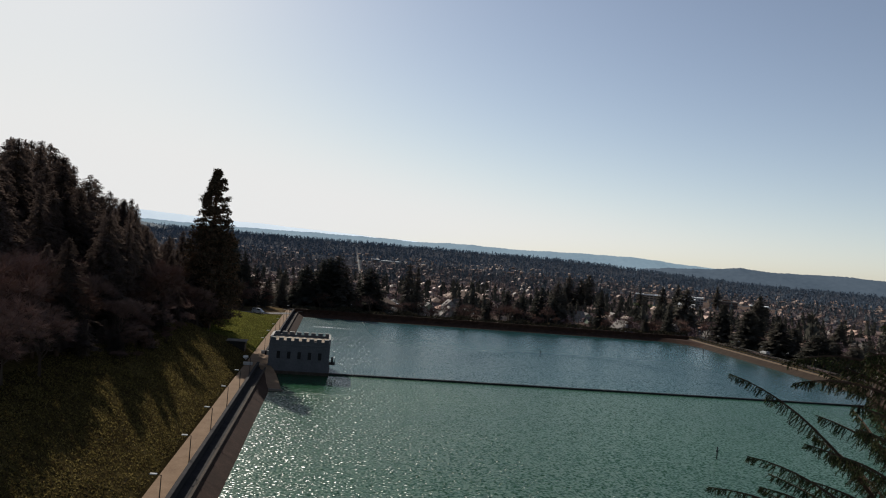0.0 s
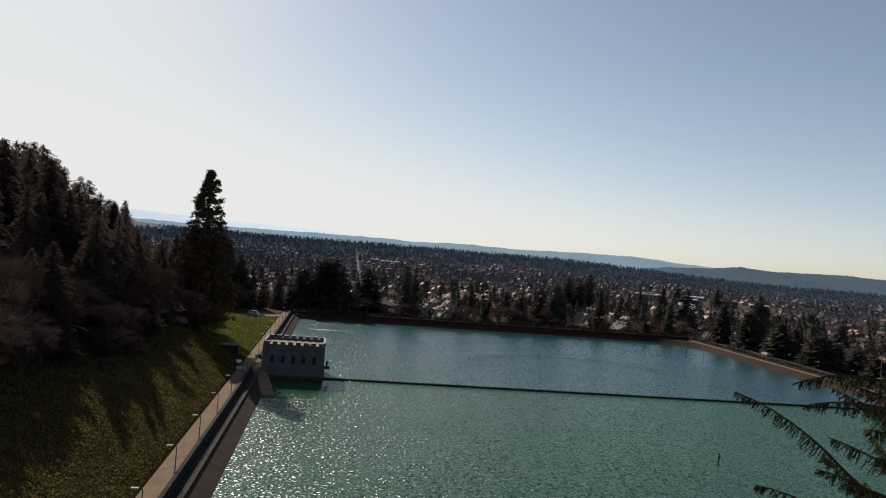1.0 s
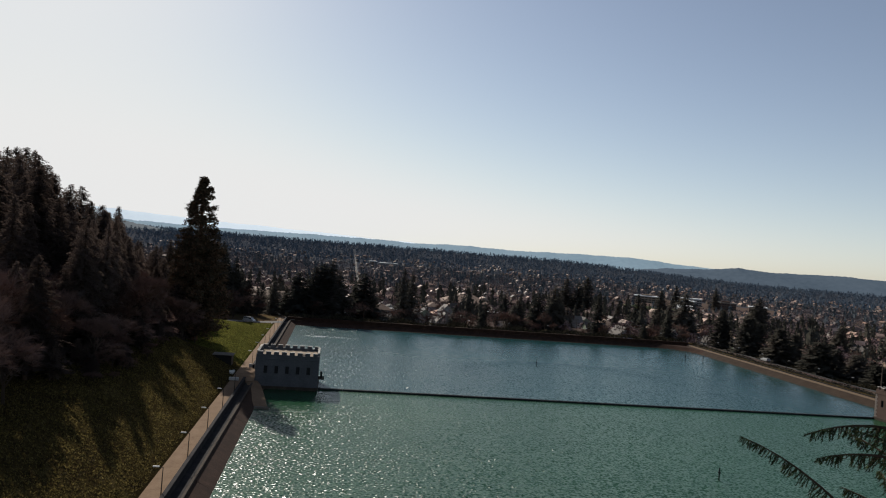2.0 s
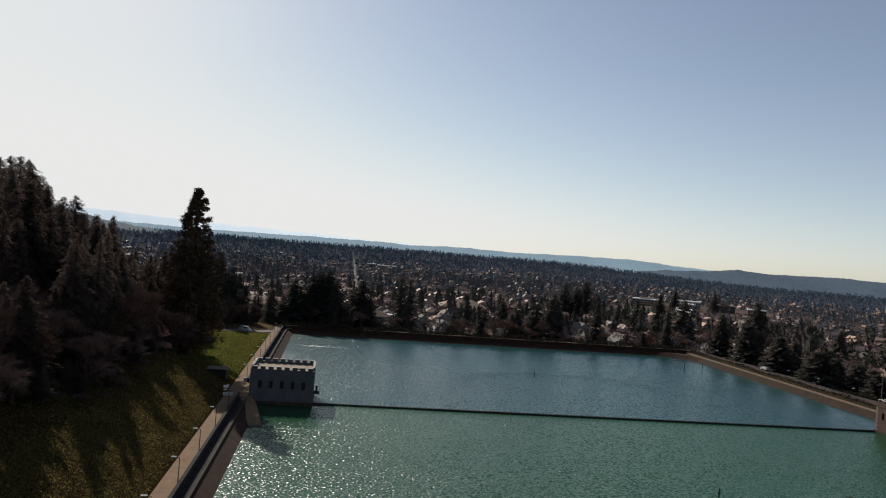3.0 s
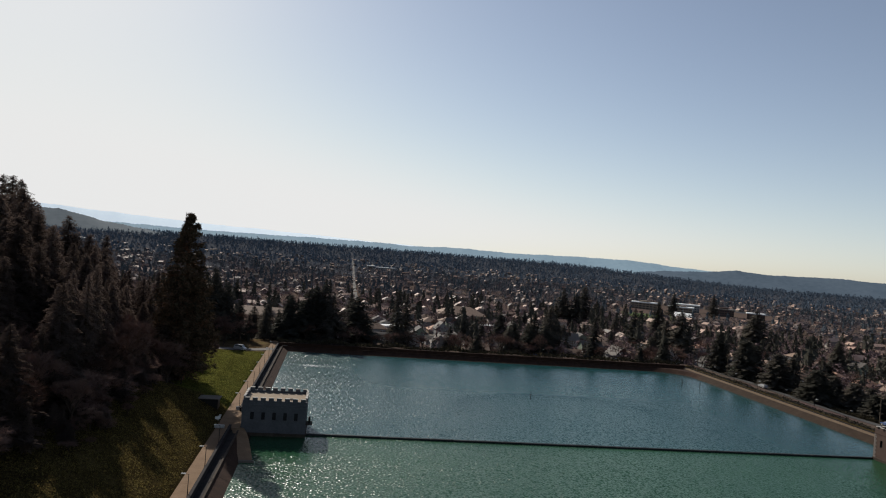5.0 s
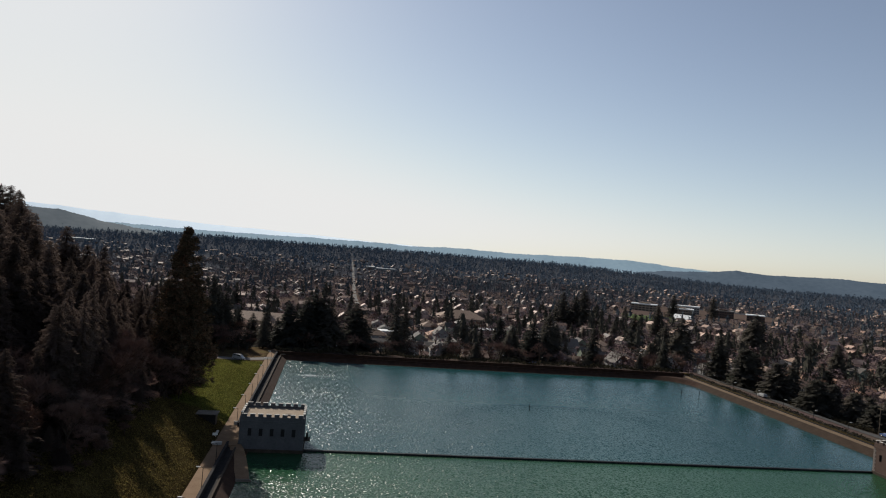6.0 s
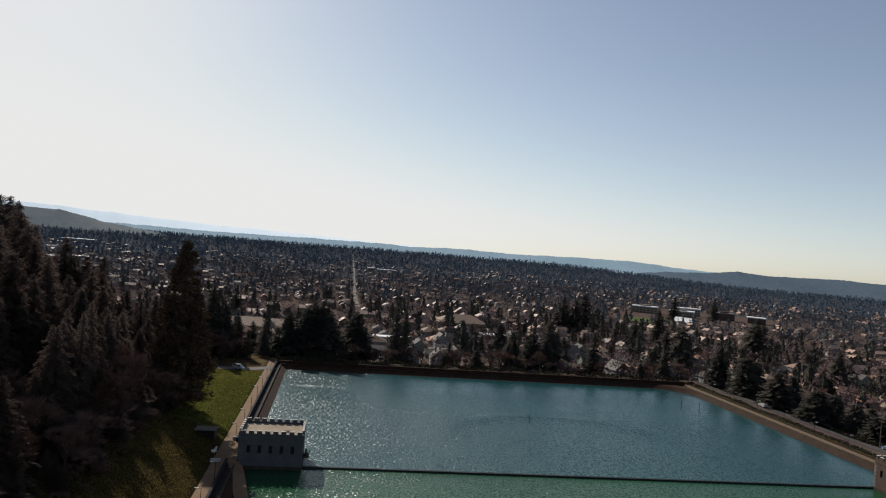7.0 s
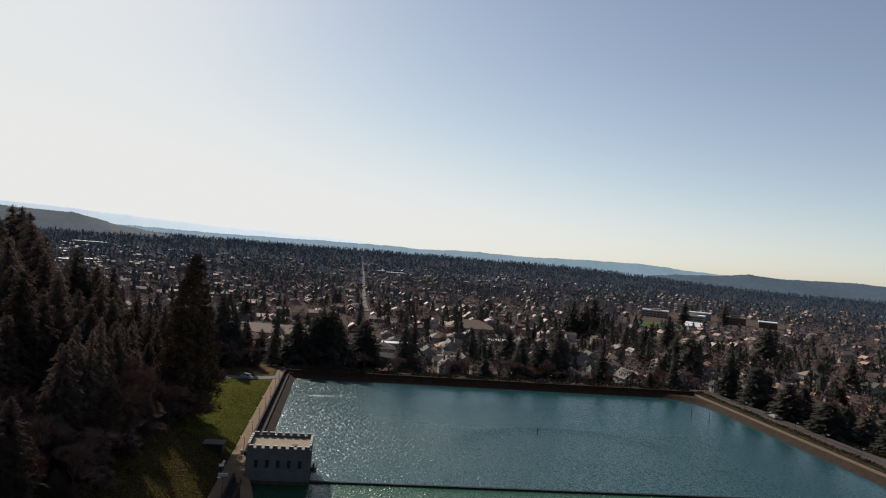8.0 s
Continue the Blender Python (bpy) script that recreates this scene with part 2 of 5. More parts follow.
EVERGREEN = material("shrub_leaves", [(0.0322, 0.0292, 0.0193), (0.0644, 0.0536, 0.0343)], 0.6, 0.85, per="island", spec=0.0)


def leafy(m, through):
    """Lets part of the light pass through thin blades and leaves."""
    n, l = m.node_tree.nodes, m.node_tree.links
    b = n["Principled BSDF"]
    t = n.new("ShaderNodeBsdfTranslucent")
    l.new(b.inputs["Base Color"].links[0].from_socket, t.inputs["Color"])
    mix = n.new("ShaderNodeMixShader")
    mix.inputs["Fac"].default_value = through
    l.new(b.outputs[0], mix.inputs[1])
    l.new(t.outputs[0], mix.inputs[2])
    l.new(mix.outputs[0], n["Material Output"].inputs["Surface"])
    return m


NEEDLE = leafy(NEEDLE, 0.45)
DARKNEEDLE = material("dark_conifer_needles", [(0.0451, 0.0459, 0.0385), (0.0764, 0.0704, 0.0579), (0.112, 0.0981, 0.0804)], 0.15, 0.9, per="object", spec=0.0)
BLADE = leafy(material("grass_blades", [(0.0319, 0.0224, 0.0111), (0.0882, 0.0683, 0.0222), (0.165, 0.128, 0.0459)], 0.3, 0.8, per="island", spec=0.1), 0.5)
# greener blades for the lawn, with some of the sun's brightness painted in
LAWNBLADE = leafy(material("sunlit_lawn_blades", [(0.06, 0.056, 0.015), (0.12, 0.118, 0.028), (0.19, 0.185, 0.045)], 0.3, 0.8, per="island", spec=0.1), 0.5)
ROOFS = [material("roof_shingle_" + n, c, 0.7, 0.75, 0.3, per="object", spec=0.12) for n, c in (
    ("grey", [(0.07, 0.062, 0.056), (0.15, 0.133, 0.12)]), ("brown", [(0.13, 0.086, 0.063), (0.26, 0.185, 0.14)]),
    ("dark", [(0.055, 0.05, 0.048), (0.10, 0.088, 0.08)]), ("rust", [(0.2, 0.108, 0.075), (0.35, 0.215, 0.155)]))]
ROOFMIX = material("mixed_roofs", [(0.0682, 0.0536, 0.0473), (0.154, 0.0954, 0.0695), (0.257, 0.149, 0.104), (0.41, 0.275, 0.209)], 0.02, 0.6, per="island", spec=0.3)
WALLMIX = material("mixed_house_walls", [(0.0655, 0.0468, 0.037), (0.114, 0.0858, 0.0667), (0.196, 0.156, 0.126), (0.459, 0.406, 0.355)], 0.02, 0.85, per="island")
SIDING = [material("siding_" + n, c, 1.2, 0.8, 0.15) for n, c in (
    ("white", [(0.2, 0.197, 0.19), (0.29, 0.286, 0.275)]), ("tan", [(0.2, 0.155, 0.115), (0.28, 0.22, 0.165)]),
    ("grey", [(0.14, 0.14, 0.145), (0.2, 0.2, 0.2)]), ("green", [(0.16, 0.19, 0.14), (0.23, 0.26, 0.20)]))]
WHITEROOF = material("white_membrane_roof", [(0.634, 0.634, 0.624), (0.768, 0.768, 0.758)], 0.1, 0.6)
TRIM = material("white_trim", [(0.6, 0.6, 0.58), (0.75, 0.74, 0.72)], 1.0, 0.6)
GLASS = material("window_glass", [(0.015, 0.018, 0.02), (0.04, 0.045, 0.05)], 0.5, 0.08, spec=0.6)
CARPAINT = [material("car_paint_" + n, [c, tuple(1.15 * v for v in c)], 1.0, 0.25, spec=0.6) for n, c in (
    ("silver", (0.3, 0.305, 0.31)), ("white", (0.26, 0.26, 0.255)), ("blue", (0.04, 0.07, 0.16)), ("dark", (0.03, 0.03, 0.032)))]
RUBBER = material("rubber", [(0.012, 0.012, 0.012), (0.025, 0.025, 0.025)], 3.0, 0.9)
REDLENS = material("red_lens", [(0.3, 0.01, 0.01), (0.4, 0.02, 0.015)], 2.0, 0.2)
CAPFOAM = material("white_foam", [(0.7, 0.72, 0.72), (0.82, 0.83, 0.83)], 2.0, 0.5)
WOOD = material("weathered_wood", [(0.09, 0.07, 0.05), (0.16, 0.125, 0.09)], 1.5, 0.9, 0.3)


# Distance haze is put into the hills' colours and a faint emission.
def hazed_hill_material(name, a, b, glow):
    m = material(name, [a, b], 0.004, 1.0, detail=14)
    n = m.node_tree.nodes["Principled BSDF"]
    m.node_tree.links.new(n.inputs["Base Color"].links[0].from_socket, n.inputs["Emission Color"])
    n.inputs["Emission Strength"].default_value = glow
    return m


# ---- mesh helpers ----
def mesh_of(name, verts, faces, mats, index=None, smooth=False):
    me = bpy.data.meshes.new(name)
    me.from_pydata([tuple(map(float, v)) for v in verts], [], [tuple(int(i) for i in f) for f in faces])
    for m in mats if isinstance(mats, (list, tuple)) else [mats]:
        me.materials.append(m)
    if index is not None:
        me.polygons.foreach_set("material_index", np.asarray(index, dtype=np.int32))
    if smooth:
        me.polygons.foreach_set("use_smooth", np.ones(len(me.polygons), dtype=bool))
    me.update()
    return me


def triangles(name, tri, mat):
    """A mesh of loose triangles from an array n x 3 x 3."""
    tri = np.asarray(tri, dtype=np.float32).reshape(-1, 3, 3)
    n = len(tri)
    me = bpy.data.meshes.new(name)
    me.vertices.add(3 * n)
    me.vertices.foreach_set("co", tri.ravel())
    me.loops.add(3 * n)
    me.loops.foreach_set("vertex_index", np.arange(3 * n, dtype=np.int32))
    me.polygons.add(n)
    me.polygons.foreach_set("loop_start", np.arange(0, 3 * n, 3, dtype=np.int32))
    me.materials.append(mat)
    me.update(calc_edges=True)
    me.validate()
    return me


def part(name, bm, mat, parent=None, label=""):
    """Links a bmesh (or a mesh) as one object under its thing or part."""
    if isinstance(bm, bpy.types.Mesh):
        me = bm
    else:
        me = bpy.data.meshes.new(name)
        bm.to_mesh(me)
        bm.free()
        me.materials.append(mat)
    ob = new(name, me)
    ob.parent = parent
    return tagged(ob, label)


def thing(name, label, category, group="", kind="", at=None):
    e = tagged(new(name), label, category, group, kind)
    if at is not None:
        e.matrix_basis = at
    return e


def box(bm, x0, x1, y0, y1, z0, z1, bevel=0.0):
    m = Matrix.Translation(((x0 + x1) / 2, (y0 + y1) / 2, (z0 + z1) / 2)) @ Matrix.Diagonal((x1 - x0, y1 - y0, z1 - z0, 1))
    r = bmesh.ops.create_cube(bm, size=1, matrix=m)
    if bevel:
        es = {e for v in r["verts"] for e in v.link_edges}
        bmesh.ops.bevel(bm, geom=list(es), offset=bevel, segments=1, affect="EDGES")
    return bm


def boxed(*a, bevel=0.0):
    return box(bmesh.new(), *a, bevel=bevel)


def rod(bm, a, b, r0, r1=None, sides=8):
    a, b = Vector(a), Vector(b)
    d = b - a
    m = Matrix.Translation((a + b) / 2) @ d.to_track_quat("Z", "Y").to_matrix().to_4x4()
    bmesh.ops.create_cone(bm, cap_ends=True, segments=sides, radius1=r0, radius2=r0 if r1 is None else r1, depth=d.length, matrix=m)
    return bm


def extrude_profile(profile, axis, lo, hi, mat, name):
    """A closed outline (u, z) drawn out along y (axis 'y': u is x) or along x (axis 'x': u is y)."""
    k = len(profile)
    vs = [((u, s, z) if axis == "y" else (s, u, z)) for s in (lo, hi) for u, z in profile]
    fs = [tuple(range(k)), tuple(range(2 * k - 1, k - 1, -1))] + [(i, i + k, (i + 1) % k + k, (i + 1) % k) for i in range(k)]
    me = mesh_of(name, vs, fs, mat)
    bm = bmesh.new()
    bm.from_mesh(me)
    bmesh.ops.recalc_face_normals(bm, faces=bm.faces)
    bm.to_mesh(me)
    bm.free()
    return me


# ---- the lie of the land ----
WX0, WX1, WY0, WY1 = -12.0, 163.8, 47.0, 299.0      # the water's edge
PX0, PX1, PY0, PY1 = -20.0, 170.2, 39.0, 307.0      # the outer edge of the path round it


def step(a, b, v):
    s = np.clip((v - a) / (b - a), 0, 1)
    return s * s * (3 - 2 * s)


def town_height(x, y):
    r = np.hypot(x, y)
    a = np.degrees(np.arctan2(x, y))
    z = np.interp(r, (150, 260, 350, 600, 1000, 1500, 2000, 2800, 3600, 4300), (1.0, -2.5, -5, -15, -25, -29, -26, -8, 16, 34))
    return z - step(16, 36, a) * np.interp(r, (1500, 4300), (0, 52))


def land(x, y):
    """The ground's height outside the basin."""
    x, y = np.asarray(x, float), np.asarray(y, float)
    out = np.maximum.reduce([PX0 - x, x - PX1, PY0 - y, y - PY1, np.zeros_like(x)])
    base = 2.0 + (town_height(x, y) - 2.0) * step(4, 45, np.maximum(x - PX1, y - PY1))
    s = np.maximum(-20.0 - x, 0)
    rise = np.where(s < 15, 0.58 * s, 8.7 + 0.24 * (s - 15))
    rise = np.minimum(rise, 34 + 0.05 * s)
    bank = np.minimum(0.45 * s, 3.4) + 0.10 * np.maximum(s - 8, 0)
    k = step(172, 200, y)
    left = rise * (1 - k) + bank * k
    left *= 1 - step(248, 275, y) * (1 - step(22, 70, s) * 0.8)
    left *= 1 - step(290, 420, y)
    left *= 1 - step(300, 900, s)
    wob = 0.5 * np.sin(x * 0.11 + y * 0.07) + 0.35 * np.sin(x * 0.23 - y * 0.17)
    return base + left + wob * step(4, 30, out)


def ground_z(x, y):
    return float(land(x, y))


def axis_steps(marks):
    out = []
    for (a, b, d) in marks:
        out += list(np.arange(a, b - 1e-6, d))
    return np.array(sorted(set(np.round(out, 3))) + [marks[-1][1]])


XS = axis_steps([(-4900, -1000, 195), (-1000, -240, 38), (-240, -80, 8), (-80, -20, 2), (-20, -16, 4), (-16, 167, 30.5), (167, 170.2, 3.2), (170.2, 260, 4), (260, 1100, 24), (1100, 4900, 190)])
YS = axis_steps([(-4900, -300, 230), (-300, 0, 20), (0, 39, 6.5), (39, 43, 4), (43, 303, 2.5), (303, 307, 4), (307, 420, 4), (420, 1500, 24), (1500, 4900, 170)])
gx, gy = np.meshgrid(XS, YS)
gz = land(gx, gy)
inside = (gx > -16.1) & (gx < 167.1) & (gy > 42.9) & (gy < 303.1)
gz = np.where(inside, -6.0, gz)
nx, ny = len(XS), len(YS)
verts = np.stack([gx.ravel(), gy.ravel(), gz.ravel()], 1)
ii, jj = np.meshgrid(np.arange(nx - 1), np.arange(ny - 1))
a = (jj * nx + ii).ravel()
faces = np.stack([a, a + 1, a + nx + 1, a + nx], 1)
cx, cy = (gx[:-1, :-1] + gx[1:, 1:]).ravel() / 2, (gy[:-1, :-1] + gy[1:, 1:]).ravel() / 2
grassy = (cx < -20) & (cx > -44) & (cy > -40) & (cy < 281)
grassy |= (cy < 43) & (cy > -60) & (cx > -44) & (cx < 220)
grassy |= (cx > 170) & (cx < 176) & (cy < 310)
wooded = (cx <= -20) & ~grassy & (cy < 330) & (cx > -600)
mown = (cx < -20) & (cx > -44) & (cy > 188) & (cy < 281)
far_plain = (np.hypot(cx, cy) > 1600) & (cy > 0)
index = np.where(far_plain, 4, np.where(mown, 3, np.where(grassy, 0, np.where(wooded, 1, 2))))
tagged(new("ground", mesh_of("ground", verts, faces, [GRASS, SOIL, TOWN, MOWN, HAZEPLAIN], index, True)),
       "grass bank, wooded hillside and low town ground", "ground", kind="structure")

# ---- the basin ----
DIV, DIV_E = 174.0, 171.4   # where the dividing wall meets the two gatehouses


def basin(name, corners, mat, label):
    me = mesh_of(name, [(x, y, 0.0) for x, y in corners], [(0, 1, 2, 3)], mat)
    return tagged(new(name, me), label, "water", kind="structure")


basin("water_north", [(WX0 - 3, WY0 - 3), (WX1 + 3, WY0 - 3), (WX1 + 3, DIV_E), (WX0 - 3, DIV)], WATER_N, "green rippled water of the nearer reservoir basin")
basin("water_south", [(WX0 - 3, DIV), (WX1 + 3, DIV_E), (WX1 + 3, WY1 + 3), (WX0 - 3, WY1 + 3)], WATER_S, "blue-green rippled water of the farther reservoir basin")

# sloping bank, drawn round the basin in panels: (distance out from the water's edge, height)
SLOPE = [(-2.2, -1.4), (3.0, 1.55), (3.0, 1.1), (-1.4, -1.9)]
LEDGE = [(3.0, 1.56), (3.0, 0.6), (5.0, 0.6), (5.0, 1.6)]
KERBLINE = [(2.75, 1.45), (2.75, 1.78), (3.12, 1.78), (3.12, 1.45)]
PARAPET = [(4.55, 1.0), (4.55, 2.75), (4.45, 2.78), (4.45, 2.98), (5.0, 2.98), (5.0, 2.78), (4.9, 2.75), (4.9, 1.0)]
LEDGE_E = [(3.0, 1.56), (3.0, 0.6), (3.6, 0.6), (3.6, 1.57)]
KERB_E = [(6.15, 1.2), (6.15, 2.05), (6.4, 2.05), (6.4, 1.2)]
PATH_E = [(3.6, 0.6), (3.6, 1.62), (6.15, 1.7), (6.15, 0.6)]
PATHWAY = [(4.9, 0.8), (4.9, 2.04), (8.0, 2.06), (8.1, 1.2)]

sides = [("west", "y", WX0, -1, WY0 - 8, WY1 + 8), ("east", "y", WX1, 1, WY0 - 8, WY1 + 8), ("south", "x", WY1, 1, WX0, WX1), ("north", "x", WY0, -1, WX0, WX1)]
for word, axis, at, sign, lo, hi in sides:
    ledge, kerbline, pathway = (LEDGE, KERBLINE, PATHWAY) if word != "east" else (LEDGE_E, KERB_E, PATH_E)

    def ring(profile):
        return [(at + sign * d, z) for d, z in profile]
    full = axis == "y"
    e = 0 if full else 3.0
    # South kerb, parapet and path take darker materials: their shade is put into colour.
    tagged(new("ledge_" + word, extrude_profile(ring(ledge), axis, lo + (5 if full else 0) - e, hi - (5 if full else 0) + e, EASTBANK if word == "east" else DARKCONC, "ledge")), "narrow concrete ledge behind the bank", "ledge", kind="structure")
    tagged(new("kerb_" + word, extrude_profile(ring(kerbline), axis, lo + (5 if full else 0) - e, hi - (5 if full else 0) + e, BANK if word == "south" else DARKCONC if word == "east" else CONCRETE, "kerb")), "dark concrete kerb at the top of the bank", "kerb", kind="structure")
    gaps = [(lo + (3.5 if full else -4.4), hi - (3.5 if full else -4.4))]
    if word == "east":
        gaps = []
    if word == "west":
        gaps = [(lo + 3.5, 170.0), (186.5, hi - 3.5)]
    for g0, g1 in gaps:
        tagged(new("parapet_" + word, extrude_profile(ring(PARAPET), axis, g0, g1, BANK if word == "south" else DARKCONC, "parapet")), "low dark concrete parapet with a coping", "parapet", kind="structure")
    tagged(new("path_" + word, extrude_profile(ring(pathway), axis, lo - (0.1 if full else 4.9), hi + (0.1 if full else 4.9), ASPHALT if word == "south" else EASTPATH if word == "east" else PAVING, "path")), "footpath behind the far wall, darkened for tree shade" if word == "south" else "tan concrete footpath beside the reservoir", "path", kind="structure")

for word, axis, at, sign, lo, hi in sides:
    bank = tagged(new("bank_" + word), "brown stained concrete bank sloping into the water", "bank", kind="structure")
    lo2, hi2 = (WY0 - 3, WY1 + 3) if axis == "y" else (WX0 - 3, WX1 + 3)
    count = round((hi2 - lo2) / 6.0)
    pitch = (hi2 - lo2) / count
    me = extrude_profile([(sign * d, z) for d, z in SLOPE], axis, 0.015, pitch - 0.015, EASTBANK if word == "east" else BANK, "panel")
    for i in range(count):
        p = part("panel", me, BANK, bank)
        p.location = (at, lo2 + i * pitch, random.uniform(-0.015, 0.015)) if axis == "y" else (lo2 + i * pitch, at, random.uniform(-0.015, 0.015))

# rounded south-east corner of the basin
R_CORNER, cxx, cyy = 14.0, WX1 - 14.0, WY1 - 14.0
vs, fs = [], []
for i in range(19):
    t = radians(90 * i / 18)
    for d, z in ((-2.2, -1.4), (3.0, 1.53), (7.5, 1.54), (7.5, -1.4)):
        vs.append((cxx + (R_CORNER + d) * math.sin(t), cyy + (R_CORNER + d) * math.cos(t), z))
    if i:
        fs += [(4 * i - 4 + k, 4 * i - 3 + k, 4 * i + 1 + k, 4 * i + k) for k in range(3)]
tagged(new("bank_corner", mesh_of("bank_corner", vs, fs, BANK)), "brown concrete bank curving round the basin's corner", "bank", kind="structure")

# dividing wall, just above the water
div = tagged(new("dividing_wall"), "dark wet concrete wall dividing the two basins", "wall", kind="structure")
block_mesh = bpy.data.meshes.new("wall_block")
bm = boxed(0.0, 6.0, -0.4, 0.4, -3, 0.42, bevel=0.05)
bm.to_mesh(block_mesh)
bm.free()
block_mesh.materials.append(BOOM)
for i in range(25):
    p = part("wall_block", block_mesh, BOOM, div)
    p.matrix_basis = pose(0.3 + i * 6.03, DIV + (DIV_E - DIV) * i / 25, random.uniform(-0.02, 0.02), 0, 0, -0.98)


# ---- gatehouses ----
def gatehouse(x0, y0, wide, deep, wall_mat, label, mirror):
    """A square crenellated valve house standing in the basin; mirror: the door side looks to the other bank."""
    g = thing("gatehouse", label, "gatehouse", at=pose(x0, y0, 0))
    top, t = 8.1, 0.45
    xs = [2.35 + 2.52 * i for i in range(5)]

    def wall(axis, at, lo, hi, holes):
        bm = bmesh.new()
        spots, last = [], lo
        for c, w, z0, z1 in holes:
            spots.append((last, c - w / 2, -4.0, top))
            spots.append((c - w / 2, c + w / 2, -4.0, z0))
            spots.append((c - w / 2, c + w / 2, z1, top))
            last = c + w / 2
        spots.append((last, hi, -4.0, top))
        for u0, u1, z0, z1 in spots:
            if axis == "x":
                box(bm, u0, u1, at, at + t, z0, z1)
            else:
                box(bm, at, at + t, u0, u1, z0, z1)
        bmesh.ops.remove_doubles(bm, verts=bm.verts, dist=1e-4)
        return part("wall", bm, wall_mat, g)
    front = [(c, 0.85, 3.75, 5.55) for c in xs]
    w1 = wall("x", 0.0, 0.0, wide, front)
    w2 = wall("x", deep - t, 0.0, wide, front)
    side = [(c, 0.85, 3.75, 5.55) for c in (2.6, 5.1, 7.0, 9.6)]
    w3 = wall("y", 0.0, t, deep - t, side)
    w4 = wall("y", wide - t, t, deep - t, side)
    for c, w, z0, z1 in front:
        for w_, yy in ((w1, 0.28), (w2, deep - 0.32)):
            win = part("window", boxed(c - w / 2, c + w / 2, yy, yy + 0.04, z0, z1), DARK, g, "dark recessed window")
            part("sill", boxed(c - w / 2 - 0.08, c + w / 2 + 0.08, yy - 0.36 if yy < 3 else yy + 0.06, yy - 0.1 if yy < 3 else yy + 0.42, z0 - 0.14, z0 - 0.003), wall_mat, win)
    for c, w, z0, z1 in side:
        for xx in (0.28, wide - 0.32):
            part("window", boxed(xx, xx + 0.04, c - w / 2, c + w / 2, z0, z1), DARK, g, "dark recessed window")
    part("base", boxed(-0.18, wide + 0.18, -0.18, deep + 0.18, -4.0, 0.75, bevel=0.06), CONCRETE, g, "stained concrete base at the waterline")
    part("string_course", boxed(-0.09, wide + 0.09, -0.09, deep + 0.09, 7.1, 7.3, bevel=0.03), wall_mat, g)
    part("roof", boxed(t, wide - t, t, deep - t, 7.5, 7.75), ROOFGRAVEL, g, "flat tan gravel roof")
    # parapet: coping with merlons
    def merlons(n, axis, at, lo, hi):
        pitch = (hi - lo) / n
        for i in range(n):
            m = lo + (i + 0.5) * pitch
            a, b = m - pitch * 0.31, m + pitch * 0.31
            if axis == "x":
                mm = part("merlon", boxed(a, b, at, at + t, top + 0.14, 8.85, bevel=0.02), wall_mat, g)
                part("cap", boxed(a - 0.05, b + 0.05, at - 0.06, at + t + 0.06, 8.852, 8.96, bevel=0.03), CAP, mm)
            else:
                mm = part("merlon", boxed(at, at + t, a, b, top + 0.14, 8.85, bevel=0.02), wall_mat, g)
                part("cap", boxed(at - 0.06, at + t + 0.06, a - 0.05, b + 0.05, 8.852, 8.96, bevel=0.03), CAP, mm)
    for a in ((-0.05, wide + 0.05, -0.05, t + 0.05), (-0.05, wide + 0.05, deep - t - 0.05, deep + 0.05), (-0.05, t + 0.05, t + 0.055, deep - t - 0.055), (wide - t - 0.05, wide + 0.05, t + 0.055, deep - t - 0.055)):
        part("coping", boxed(*a, top, top + 0.138, bevel=0.02), wall_mat, g)
    merlons(8, "x", 0.0, 0.0, wide)
    merlons(8, "x", deep - t, 0.0, wide)
    merlons(5, "y", 0.0, 1.2, deep - 1.2)
    merlons(5, "y", wide - t, 1.2, deep - 1.2)
    # balcony over the dividing wall
    s = -1 if mirror else 1
    bx = 0.0 if mirror else wide
    bal = part("balcony", boxed(min(bx + s * 0.003, bx + s * 1.5), max(bx + s * 0.003, bx + s * 1.5), 1.2, 4.4, 2.6, 2.85, bevel=0.03), CONCRETE, g, "small concrete balcony with iron rail")
    for yy in (1.3, 2.3, 3.3, 4.3):
        part("baluster", rod(bmesh.new(), (bx + s * 1.42, yy, 2.85), (bx + s * 1.42, yy, 4.0), 0.05), IRON, bal)
    part("handrail", rod(bmesh.new(), (bx + s * 1.42, 1.25, 4.0), (bx + s * 1.42, 4.35, 4.0), 0.06), IRON, bal)
    part("valve_wheel", boxed(min(bx + s * 0.5, bx + s * 1.0), max(bx + s * 0.5, bx + s * 1.0), 2.2, 2.9, 2.85, 4.4, bevel=0.1), IRON, bal, "dark iron valve stand")
    # door to the bank
    dx = wide + 0.003 if mirror else -0.06
    door = part("door", boxed(dx, dx + 0.057, 5.55, 6.6, 2.1, 4.3), IRON, g, "dark iron door")
    part("door_handle", boxed(dx - 0.05, dx - 0.003, 5.65, 5.75, 3.1, 3.25), CAP, door)
    part("hatch", boxed(10.0, 11.4, 4.0, 5.4, 7.76, 8.0, bevel=0.04), KERB, g, "low roof hatch")
    return g


gatehouse(-14.7, 172.0, 14.8, 12.0, WALLGREY, "crenellated grey concrete gatehouse standing in the reservoir", False)
right_house = gatehouse(151.0, 159.2, 14.8, 12.0, BRICK, "crenellated pink brick gatehouse at the far bank", True)
